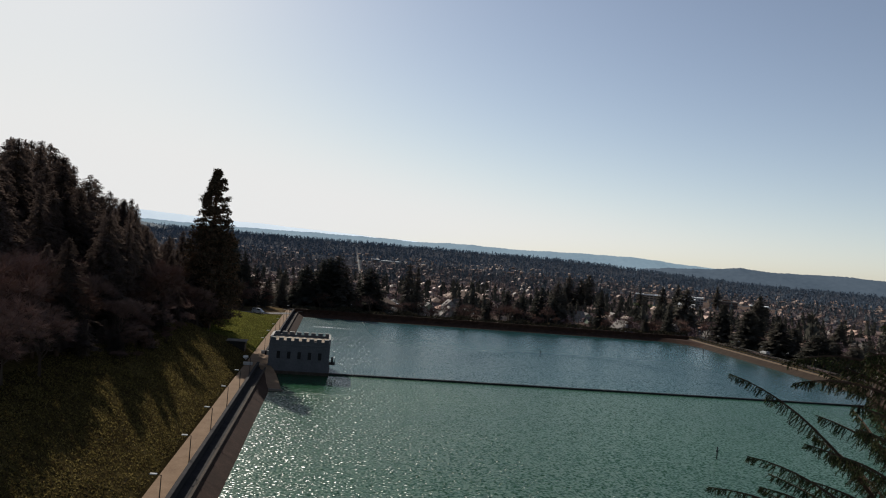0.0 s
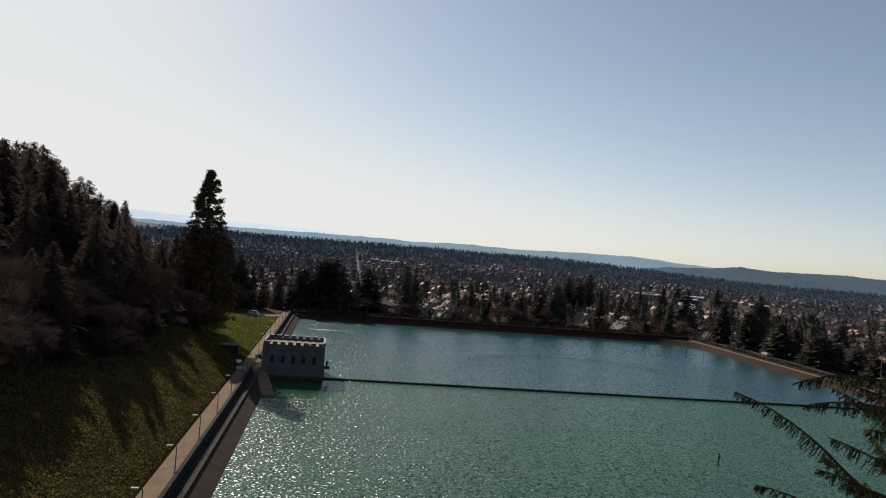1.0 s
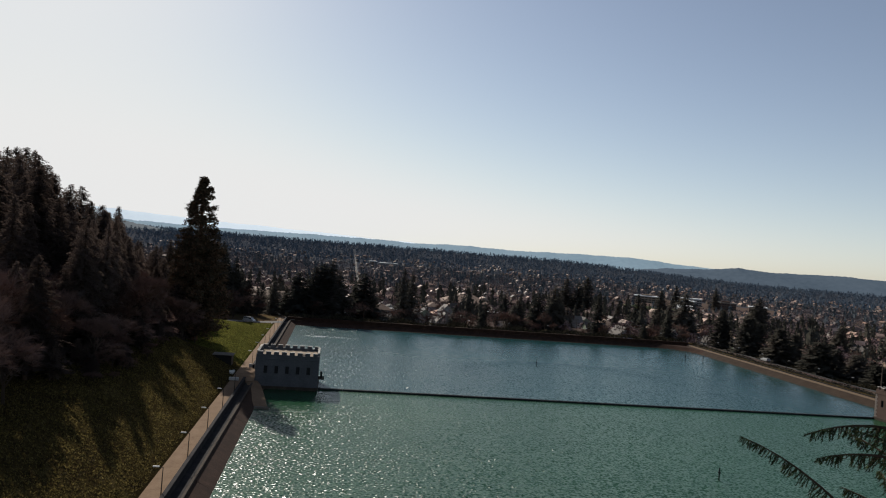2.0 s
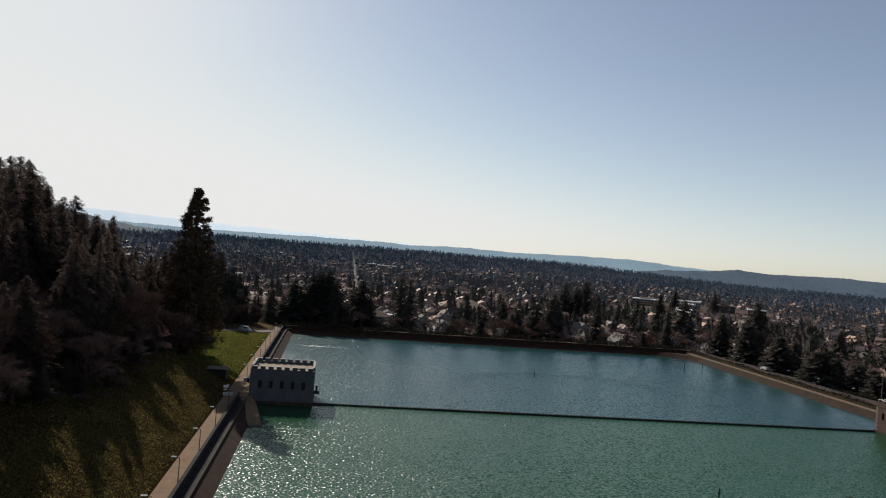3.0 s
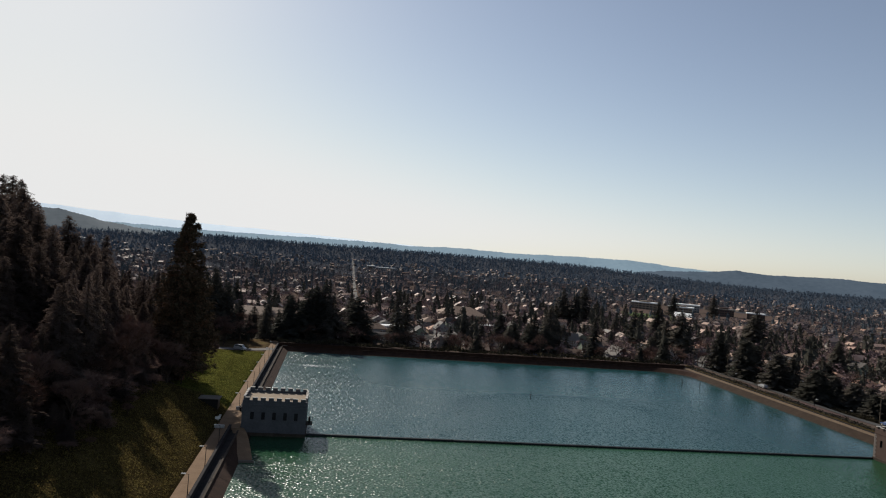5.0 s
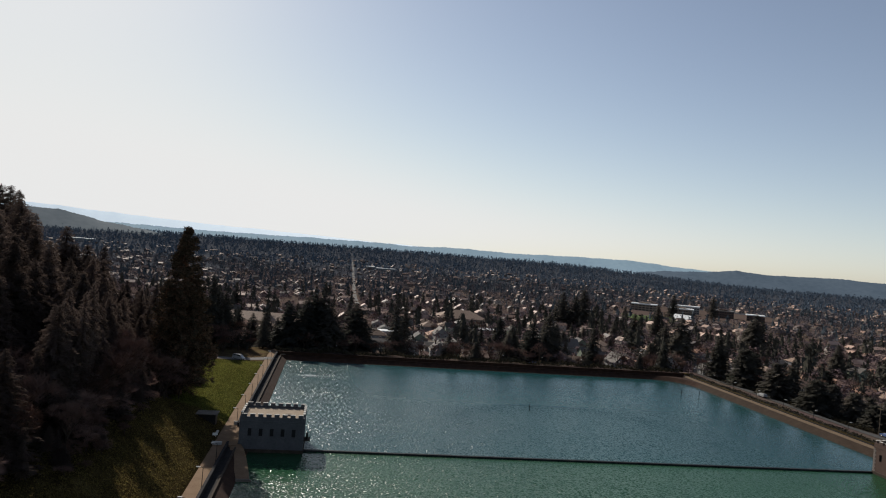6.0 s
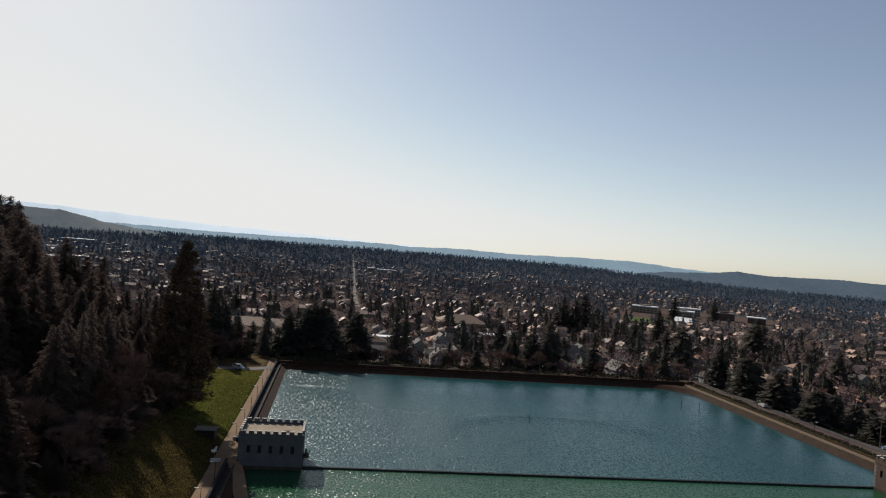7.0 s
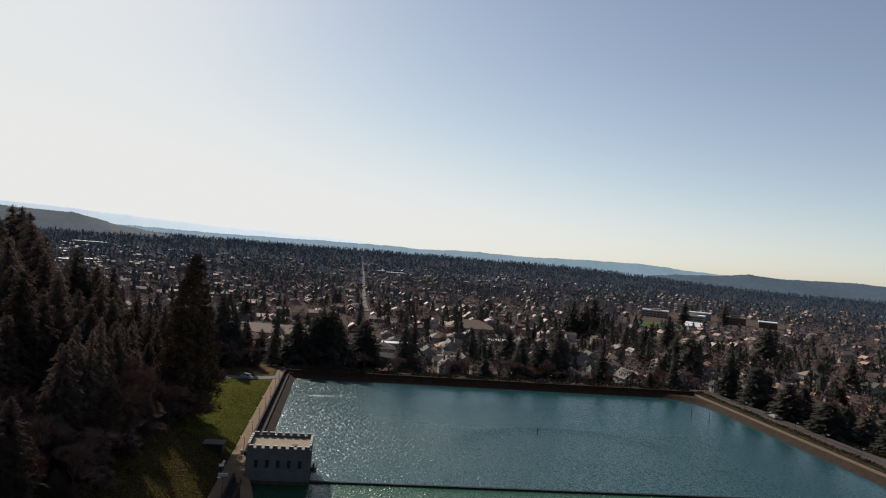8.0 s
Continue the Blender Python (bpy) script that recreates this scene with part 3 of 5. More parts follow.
for k in range(12):
    for cx_, cy_ in ((0, 0), (14.8, 0), (0, 12.0)):
        w = 0.55 if k % 2 else 0.85
        part("quoin", boxed(cx_ - (0.05 if cx_ == 0 else w), cx_ + (w if cx_ == 0 else 0.05), cy_ - (0.05 if cy_ == 0 else w), cy_ + (w if cy_ == 0 else 0.05), 0.77 + k * 0.52, 0.77 + k * 0.52 + 0.47, bevel=0.03), QUOIN, right_house)

# landing between the path and each gatehouse, and the apron that runs down to the water
for word, x0, x1 in (("west", -16.95, -14.9), ("east", 166.0, 167.5)):
    tagged(new("landing_" + word, mesh_of("landing", *(lambda b: ([v.co[:] for v in b.verts], [[v.index for v in f.verts] for f in b.faces]))(boxed(x0, x1, 170.3 if word == "west" else 158.0, 186.2 if word == "west" else 173.0, -1.0, 2.03 if word == "west" else 1.75, bevel=0.04)), PAVING)), "tan concrete landing in front of the gatehouse door", "landing", kind="structure")
apron_v, apron_f = [], []
for i in range(9):
    f = i / 8
    y = 171.4 - 19.0 * f
    z = 2.0 - 1.75 * f ** 0.85
    lx = -16.6 + 4.3 * f
    rx = -13.9 + 4.3 * f ** 0.75
    apron_v += [(lx, y, z), (rx, y, z - 0.05), (rx + 0.25, y, -3), (lx, y, -3)]
    if i:
        b0, b1 = 4 * (i - 1), 4 * i
        apron_f += [(b0 + k, b0 + (k + 1) % 4, b1 + (k + 1) % 4, b1 + k) for k in range(4)]
apron_f += [(0, 3, 2, 1), (32, 33, 34, 35)]
apron = tagged(new("apron", mesh_of("apron", apron_v, apron_f, PAVING)), "curved tan concrete apron running down into the water", "apron", kind="structure")
tagged(new("apron_edge", mesh_of("apron_edge", *(lambda b: ([v.co[:] for v in b.verts], [[v.index for v in f.verts] for f in b.faces]))(boxed(-12.4, -9.3, 151.9, 152.37, -2, 0.5, bevel=0.05)), KERB)), "pale concrete sill at the foot of the apron", "kerb", kind="structure")

# roads


def ribbon(name, pts, width, mat, label, lift=0.12, category="road"):
    """A road strip laid over the land along a line of points."""
    line = []
    for (ax, ay), (bx, by) in zip(pts, pts[1:]):
        n = max(1, int(math.hypot(bx - ax, by - ay) / 8))
        line += [(ax + (bx - ax) * i / n, ay + (by - ay) * i / n) for i in range(n)]
    line.append(pts[-1])
    vs, fs = [], []
    for i, (x, y) in enumerate(line):
        p, q = line[max(0, i - 1)], line[min(len(line) - 1, i + 1)]
        d = Vector((q[0] - p[0], q[1] - p[1])).normalized()
        for s in (-1, -0.33, 0.33, 1):
            xx, yy = x - d.y * s * width / 2, y + d.x * s * width / 2
            vs.append((xx, yy, ground_z(xx, yy) + lift))
        if i:
            b = 4 * i
            fs += [(b - 4 + k, b - 3 + k, b + 1 + k, b + k) for k in range(3)]
    me = mesh_of(name, vs, fs, mat)
    return tagged(new(name, me), label, category, kind="structure")


ribbon("road_upper", [(-17.0, 291), (-24, 286.5), (-31, 284.5), (-40, 287.5), (-60, 294), (-120, 300)], 5.6, OLDROAD, "pale asphalt lane curving off the reservoir path")
ribbon("road_east", [(183, 30), (183, 330)], 7.0, ASPHALT, "asphalt street beside the reservoir")
ribbon("road_south", [(-60, 336), (183, 330), (420, 330)], 8.0, ASPHALT, "asphalt street below the reservoir")
ribbon("road_town", [(36, 850), (38, 1010), (67, 2230), (80, 2900)], 6.0, OLDROAD, "pale straight street running into the town", 0.4)
for k, xx in enumerate((118, 205, 300, 395)):
    ribbon("road_side_%d" % (k + 1), [(xx, 336), (xx + 20, 900)], 8.0, ASPHALT, "asphalt side street between houses", 0.25)

# ---- distant hills ----
def ridge(name, profile, r, foot, a, b, glow, label, seed):
    """A range of hills on an arc: (degrees from +y towards +x, crest height) pairs, with a wooded, uneven crest."""
    rng = np.random.RandomState(seed)
    az_ = np.arange(profile[0][0], profile[-1][0] + 0.01, 0.08)
    h = np.interp(az_, [p[0] for p in profile], [p[1] for p in profile])
    h = h + rng.uniform(-1, 1, len(az_)) * 1.6 + np.interp(az_, az_[::9], rng.uniform(-2.5, 2.5, len(az_[::9])))
    vs, fs = [], []
    soft = np.convolve(np.pad(h, 20, mode="edge"), np.ones(41) / 41, mode="valid")
    rows = ((0, 1.0), (-60, 0.82), (-150, 0.5), (-300, 0.0))
    for back, part_h in rows:
        for i, t in enumerate(az_):
            rr = r + back
            z = foot + ((h[i] if part_h == 1 else soft[i]) - foot) * part_h 
            vs.append((rr * math.sin(radians(t)), rr * math.cos(radians(t)), z))
    k = len(az_)
    for j in range(len(rows) - 1):
        fs += [(j * k + i, j * k + i + 1, (j + 1) * k + i + 1, (j + 1) * k + i) for i in range(k - 1)]
    me = mesh_of(name, vs, fs, hazed_hill_material(name, a, b, glow), smooth=True)
    return tagged(new(name, me), label, "hills", kind="structure")


# painted haze: the farthest range is palest and glows most
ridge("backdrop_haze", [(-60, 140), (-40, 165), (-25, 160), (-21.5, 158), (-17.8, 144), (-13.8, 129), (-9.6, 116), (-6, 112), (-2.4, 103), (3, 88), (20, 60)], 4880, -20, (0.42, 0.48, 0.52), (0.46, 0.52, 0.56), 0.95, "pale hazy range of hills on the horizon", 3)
ridge("backdrop_mid", [(-60, 70), (-30, 76), (-17.7, 75), (-13.7, 76), (-9.5, 73), (-5.1, 78), (-0.5, 83), (4.2, 84), (6.1, 76), (8.7, 87), (11.3, 89), (15, 83), (18.7, 92), (21.9, 95), (24.1, 98), (25.9, 92), (27.6, 78), (33, 60)], 4680, -20, (0.12, 0.175, 0.215), (0.16, 0.22, 0.26), 0.75, "wooded hills in the distance, hazed blue-grey", 4)
ridge("backdrop_right", [(22, -30), (24.2, 20), (27.2, 50), (30.1, 60), (31.3, 71), (32.3, 85), (33.1, 76), (34.1, 70), (35.9, 73), (37.8, 80), (39.5, 79), (41.2, 73), (48, 85), (60, 70)], 4520, -40, (0.038, 0.056, 0.076), (0.062, 0.083, 0.106), 0.62, "wooded ridge in the distance, hazed dark blue", 5)
ridge("backdrop_left", [(-60, 120), (-40, 140), (-30, 130), (-24.9, 121), (-23.6, 115), (-21.5, 118), (-20.4, 117), (-19, 98), (-17.7, 75), (-15.3, 55), (-13, 30)], 3950, -20, (0.06, 0.075, 0.085), (0.09, 0.105, 0.115), 0.55, "wooded butte rising from the plain, hazed grey", 6)


# ---- trees ----
def conifer_mesh(seed, h, r, levels, per, sprays, low=0.12, droop=0.35, taper=0.85, fill=1.0, spray=1.0, trunk_mat=BARK, leaf_mat=NEEDLE):
    """Trunk and crown meshes of a conifer: whorls of drooping boughs, each a fan of needle sprays."""
    rng = np.random.RandomState(seed)
    bm = bmesh.new()
    rod(bm, (0, 0, -1.5), (0, 0, h * 0.55), r * 0.085 + 0.12, r * 0.05 + 0.05, 7)
    rod(bm, (0, 0, h * 0.55), (0, 0, h * 0.99), r * 0.05 + 0.05, 0.03, 6)
    trunk = bpy.data.meshes.new("trunk")
    tri = []
    for i in range(levels):
        f = low + (1 - low) * max(0.0, (i + rng.uniform(-0.3, 0.3)) / levels) ** 0.88
        f = min(max(f, low), 0.985)
        reach = r * ((1 - f) / (1 - low)) ** taper * rng.uniform(0.75, 1.15) + 0.25
        for b in range(per):
            a = 2 * math.pi * (b + rng.uniform(-0.35, 0.35)) / per + i * 2.4
            ln = reach * rng.uniform(0.55, 1.12)
            z0 = f * h + rng.uniform(-0.6, 0.6) * h / levels
            ca, sa = math.cos(a), math.sin(a)
            if ln > 1.8 and b % 2 == 0:
                rod(bm, (0, 0, z0), (ca * ln * 0.8, sa * ln * 0.8, z0 - droop * ln * 0.45), 0.07, 0.02, 3)
            count = max(4, round(sprays * (0.3 + 0.7 * ln / r)))
            for s in range(count):
                u = ((s + rng.uniform(0.1, 0.9)) / count) ** 0.8
                p = np.array([ca * ln * u, sa * ln * u, z0 - droop * ln * u * u + rng.uniform(-0.45, 0.4)])
                size = spray * (0.29 * ln * (1.15 - 0.5 * u) + 0.26) * rng.uniform(0.6, 1.35)
                side = rng.choice([-1, 1]) * rng.uniform(0.3, 1.2)
                d = np.array([math.cos(a + side), math.sin(a + side), -droop * rng.uniform(0.4, 1.5)]) * size * 1.5
                w = np.array([-math.sin(a + side), math.cos(a + side), rng.uniform(-0.5, 0.5)]) * size * 0.42 * fill
                tri.append([p - w, p + w, p + d])
                tri.append([p - w * 0.4 + [0, 0, 0.1], p + d * 0.5 + [0, 0, -0.25 * size], p + d * 0.9 - w * 0.8])
    for s in range(14):
        a = rng.uniform(0, 6.28)
        z = h * (0.94 + 0.06 * s / 14)
        tri.append([[0.06, 0, z], [-0.06, 0, z], [0.5 * math.cos(a) * (1.05 - s / 14), 0.5 * math.sin(a) * (1.05 - s / 14), z + 0.25]])
    bm.to_mesh(trunk)
    bm.free()
    trunk.materials.append(trunk_mat)
    return trunk, triangles("crown", tri, leaf_mat)


def prism(segs, sides=4):
    """One mesh of tapered branches from rows (ax, ay, az, bx, by, bz, ra, rb)."""
    vs, fs = [], []
    for ax, ay, az_, bx, by, bz, ra, rb in segs:
        a, b = Vector((ax, ay, az_)), Vector((bx, by, bz))
        d = (b - a).normalized()
        u = d.orthogonal().normalized()
        v = d.cross(u)
        k = len(vs)
        for c, r in ((a, ra), (b, rb)):
            for s in range(sides):
                t = 2 * math.pi * s / sides
                vs.append(c + (u * math.cos(t) + v * math.sin(t)) * r)
        fs += [(k + s, k + (s + 1) % sides, k + sides + (s + 1) % sides, k + sides + s) for s in range(sides)]
    return vs, fs


def bare_tree_mesh(seed, h, spread, twigs=5, weeping=0.0, depth=4):
    """Trunk-and-limbs mesh and a crown of fine bare twigs."""
    rng = np.random.RandomState(seed)
    segs, tips = [], []

    def grow(p, d, ln, r, level):
        q = p + d * ln
        segs.append((*p, *q, r, r * 0.62))
        if level == depth:
            tips.append((q, d, ln))
            return
        n = (4, 4, 3, 3)[level]
        for i in range(n):
            a = 2 * math.pi * (i + rng.uniform(-0.3, 0.3)) / n
            side = d.orthogonal().normalized()
            side = Matrix.Rotation(a, 3, d) @ side
            nd = (d * rng.uniform(0.75, 1.2) + side * spread * rng.uniform(0.6, 1.1) + Vector((0, 0, 0.18 - weeping * level * 0.12))).normalized()
            start = p + d * ln * rng.uniform(0.65, 1.0)
            grow(start, nd, ln * rng.uniform(0.58, 0.8), r * 0.52, level + 1)
    grow(Vector((0, 0, -1.0)), Vector((rng.uniform(-0.06, 0.06), rng.uniform(-0.06, 0.06), 1)).normalized(), h * 0.34, h * 0.018 + 0.04, 0)
    limbs = mesh_of("limbs", *prism(segs), GREYBARK)
    tri = []
    for q, d, ln in tips:
        for k in range(twigs):
            e = (d + Vector(rng.uniform(-0.9, 0.9, 3)) + Vector((0, 0, -weeping))).normalized() * ln * rng.uniform(0.7, 1.5)
            w = e.orthogonal().normalized() * 0.035
            for m in (0.0, 0.45):
                o = q - d * ln * rng.uniform(0, 0.6) + e * m * 0.4
                f = e * (0.7 if m else 1) + Vector(rng.uniform(-0.25, 0.25, 3)) * ln * 0.6
                tri.append([o - w, o + w, o + f])
    return limbs, triangles("twigs", tri, TWIG)


def tree(name, meshes, label, category, group="", names=("trunk", "crown")):
    e = thing(name, label, category, group)
    for n, me in zip(names, meshes):
        part(n, me, None, e)
    return e


FIR_KINDS = [conifer_mesh(11 + i, 30, rr, lv + 7, 8, 54, low, dr, tp, 1.3, 0.36) for i, (rr, lv, low, dr, tp) in enumerate(
    ((5.4, 26, 0.10, 0.30, 0.68), (6.2, 26, 0.06, 0.40, 0.76), (4.8, 28, 0.14, 0.35, 0.62), (6.0, 24, 0.04, 0.30, 0.8)))]
FAR_FIR_KINDS = [conifer_mesh(71 + i, 30, rr, 36, 8, 20, low, dr, tp, 1.5, 0.5, leaf_mat=DARKNEEDLE) for i, (rr, low, dr, tp) in enumerate(
    ((5.4, 0.06, 0.30, 0.7), (6.2, 0.05, 0.40, 0.6), (4.8, 0.08, 0.35, 0.65), (6.0, 0.04, 0.30, 0.75)))]
PINE_KINDS = [conifer_mesh(91 + i, 30, 9.6, 34, 11, 46, low, dr, tp, 1.5, 0.42, leaf_mat=DARKNEEDLE) for i, (low, dr, tp) in enumerate(((0.02, 0.1, 0.42), (0.03, 0.16, 0.36)))]
FAR_BARE_KINDS = [bare_tree_mesh(81 + i, 15, sp, 9, wp, 3) for i, (sp, wp) in enumerate(((0.55, 0.0), (0.75, 0.3), (0.65, 0.1), (0.5, 0.0)))]
BARE_KINDS = [bare_tree_mesh(31 + i, 15, sp, 14, wp) for i, (sp, wp) in enumerate(((0.55, 0.0), (0.75, 0.3), (0.65, 0.1), (0.5, 0.0)))]


def crest(x, y):
    """The height above which no hillside tree may stand: the wood's skyline falls towards the reservoir."""
    t = math.degrees(math.atan2(x, y))
    e = np.interp(t, (-60, -30, -24.3, -21.7, -20.5, -17.9, -16.3, -15.2, -13.8, -12.4, -11), (6.4, 5.8, 5.35, 5.4, 4.2, 2.75, 2.65, 0.6, -0.9, -2.2, -3.5))
    return 33.6 + math.hypot(x, y) * math.tan(radians(float(e)))


def planted(kind, x, y, top, group, label, wide=1.0, name="fir_tree", ref=30.0, sink=0.0):
    """A tree of one kind whose tip stands at the height top."""
    z = ground_z(x, y) - sink
    s = (top - z) / ref
    m = pose(x, y, z, 0, 0, random.uniform(0, 360)) @ Matrix.Diagonal((s * wide, s * wide, s, 1))
    base = PROTO[kind]
    if not base.get("used"):
        base["used"] = 1
        base.matrix_basis = m
        ob = base
    else:
        ob = copy_thing(base, m)
        ob.matrix_basis = m
    ob.name = name
    return tagged(ob, label, group=group)


PROTO = {}
for i, k in enumerate(FIR_KINDS):
    PROTO["fir%d" % i] = tree("fir_tree", k, "tall dark green fir tree", "tree")
for i, k in enumerate(BARE_KINDS):
    PROTO["bare%d" % i] = tree("bare_tree", k, "leafless brown broadleaf tree", "tree", names=("trunk", "crown"))
for i, k in enumerate(FAR_FIR_KINDS):
    PROTO["farfir%d" % i] = tree("fir_tree", k, "dark green conifer", "tree")
for i, k in enumerate(FAR_BARE_KINDS):
    PROTO["farbare%d" % i] = tree("bare_tree", k, "leafless brown broadleaf tree", "tree")


for i, k in enumerate(PINE_KINDS):
    PROTO["pine%d" % i] = tree("pine_tree", k, "broad dark pine tree", "tree")


def distant(x, y):
    return y > 305 or x > 180


def fir(x, y, top, wide=1.0, group="firs beside the reservoir", label="tall dark green fir tree on the bank", kind=None):
    return planted(("farfir%d" if distant(x, y) else "fir%d") % (random.randrange(4) if kind is None else kind), x, y, top, group, label, wide)


def bare(x, y, top, wide=1.0, group="bare trees beside the reservoir", label="leafless brown broadleaf tree with fine twigs"):
    return planted(("farbare%d" if distant(x, y) else "bare%d") % random.randrange(4), x, y, top, group, label, wide, "bare_tree", 15.0)


def sunlit(x, y):
    """The part of the western grass bank that the trees' shadows leave in the sun."""
    edge = np.interp(y, (70, 88, 100, 112, 122, 137, 158, 170), (-33, -34, -34.5, -34.5, -32, -31, -32, -29))
    return 60 < y < 170 and x > edge and y < 149 + (-20.5 - x) * 2.16


def below_sun(x, y, top):
    """Lowers a tree's tip until its shadow ends short of the sunlit grass."""
    for k in range(2, 90):
        sx, sy = x + k * math.sin(az), y - k * math.cos(az)
        if sunlit(sx, sy):
            return min(top, ground_z(sx, sy) + k * math.tan(el))
        if sx > -20:
            break
    return top


def hill_fir(x, y, top, wide, label):
    top = below_sun(x, y, top)
    if top - ground_z(x, y) > 5:
        fir(x, y, top, wide, HILL, label)


# wooded hillside west of the basin
random.seed(7)
HILL = "firs on the wooded hillside"
for x, y in ((-50.4, 170.2), (-64, 186), (-75, 205), (-84, 222), (-92, 236), (-104, 262), (-111.6, 273), (-118, 280), (-112, 250), (-60, 158), (-70, 160)):
    hill_fir(x, y, crest(x, y), random.uniform(1.3, 1.7), "tall dark fir on the wooded hillside")
for x, y, h in ((-43, 108, 23), (-39, 117, 21), (-37.5, 126, 22), (-40, 135, 24), (-44, 144, 19), (-45, 152, 24), (-43, 161, 20), (-46, 168, 22), (-47, 178, 20), (-50, 186, 22), (-46, 118, 25), (-46, 142, 26), (-47, 162, 26)):
    hill_fir(x, y, min(crest(x, y), ground_z(x, y) + h), random.uniform(1.2, 1.5), "tall dark fir at the edge of the grass bank")
# the firs whose shadows reach down the bank
for x, y, top, wide in ((-42.8, 117.9, 30.6, 1.8), (-44.8, 121.5, 28.5, 1.6), (-41.5, 113.0, 26.5, 1.5), (-43.5, 138.8, 35.4, 1.4), (-45.5, 142.5, 35.0, 1.4), (-45.5, 147.0, 35.0, 1.2), (-43.3, 150.8, 36.9, 0.95), (-44.0, 157.2, 38.0, 0.85), (-47.0, 153.0, 37.0, 1.1)):
    fir(x, y, top, wide, HILL, "dark fir whose shadow falls down the grass bank")
spots = []
for k in range(34):
    t, r = radians(-27 + 0.4 * k + random.uniform(-0.2, 0.2)), random.uniform(175, 300)
    x, y = r * math.sin(t), r * math.cos(t)
    if x < -48:
        spots.append((x, y))
        hill_fir(x, y, crest(x, y) - random.choice((0, 1, 2.5, 4, 6)), random.uniform(1.2, 1.6), "tall dark fir on the wooded hillside")
while len(spots) < 168:
    x, y = random.uniform(-150, -36), random.uniform(92, 300)
    low = ground_z(x, y)
    top = min(crest(x, y) * random.uniform(0.8, 0.97), low + random.uniform(24, 34))
    if top - low < 9 or any((x - p) ** 2 + (y - q) ** 2 < 26 for p, q in spots) or (x > -52 and 205 < y < 292) or (x > -40 and y < 160) or (x > -64 and y < 116):
        continue
    spots.append((x, y))
    hill_fir(x, y, top, random.uniform(1.2, 1.6), "tall dark fir on the wooded hillside")
for x, y, top in ((-60, 304, 27), (-54, 308, 31), (-46, 312, 33), (-47, 324, 31), (-40.5, 314, 26), (-35, 318, 19), (-30, 310, 14), (-24, 318, 16), (-46, 322, 26), (-66, 318, 29), (-42, 330, 22), (-40, 306, 15), (-19, 324, 15), (-54, 330, 26),
                  (-62.6, 240, 30), (-58.5, 246, 29), (-55, 236, 31), (-52, 241, 33), (-60, 262, 30), (-66, 272, 27), (-61, 280, 29), (-54, 268, 27), (-70, 254, 33), (-74, 244, 40), (-69, 232, 40), (-82, 276, 38), (-56, 222, 30), (-50, 226, 27), (-47, 206, 26), (-45, 214, 24), (-53, 210, 30), (-42, 196, 22), (-50, 196, 30)):
    fir(x, y, top, random.uniform(1.2, 1.6), HILL, "dark fir near the curving lane")
for x, y, h in ((-46, 100, 17), (-50, 94, 18), (-55, 100, 18), (-52, 108, 18), (-58, 92, 19), (-49, 116, 17), (-60, 104, 19), (-45, 110, 16), (-54, 90, 18), (-40, 92, 13), (-43, 84, 14), (-39, 101, 12), (-47, 95, 15), (-38, 84, 11), (-38, 131, 11), (-40, 160, 15), (-42, 175, 16), (-45, 190, 16), (-40, 170, 11), (-37, 190, 13), (-40, 196, 15), (-45, 132, 15), (-42, 118, 14), (-46, 108, 15), (-54, 98, 16), (-44, 100, 13), (-41, 160, 13), (-41, 150, 12), (-42, 172, 14), (-40, 184, 14), (-45, 196, 16), (-43, 208, 13), (-62, 92, 16), (-54, 86, 14), (-48, 90, 12), (-60, 110, 17), (-52, 124, 16), (-50, 140, 16), (-66, 104, 18), (-48, 156, 15), (-46, 182, 15), (-50, 114, 15), (-56, 132, 17),
                (-38, 300, 13), (-33, 306, 12), (-36, 312, 16), (-44, 302, 14), (-38, 296, 9), (-46, 298, 10), (-56, 292, 12), (-28, 304, 8)):
    bare(x, y, ground_z(x, y) + h, random.uniform(1.0, 1.35), "bare trees on the hillside")


for x, y, h, kind in ((-36.5, 176, 15, 0), (-38, 186, 17, 1), (-39, 168, 16, 0), (-36, 194, 13, 1), (-41, 178, 19, 0), (-39.5, 199, 16, 0), (-34.5, 184, 9, 1), (-42, 160, 16, 0), (-33.5, 196, 8, 1), (-38.5, 208, 14, 0), (-41, 216, 17, 0), (-38, 226, 13, 1), (-40.5, 234, 15, 0)):
    top = below_sun(x, y, ground_z(x, y) + h)
    if kind:
        bare(x, y, top, 1.4, "bare trees on the hillside")
    else:
        fir(x, y, top, 1.9, HILL, "dark fir beside the giant sequoia")


# undergrowth and young trees along the upper edge of the grass
for k in range(44):
    x, y = random.uniform(-42, -33.5), random.uniform(119, 176)
    top = below_sun(x, y, ground_z(x, y) + random.uniform(4, 10))
    if top - ground_z(x, y) > 1.6:
        if k % 3:
            bare(x, y, top, 2.0, "bare trees on the hillside", "low leafless brown thicket above the grass bank")
        else:
            fir(x, y, top, 2.2, HILL, "young dark fir above the grass bank")


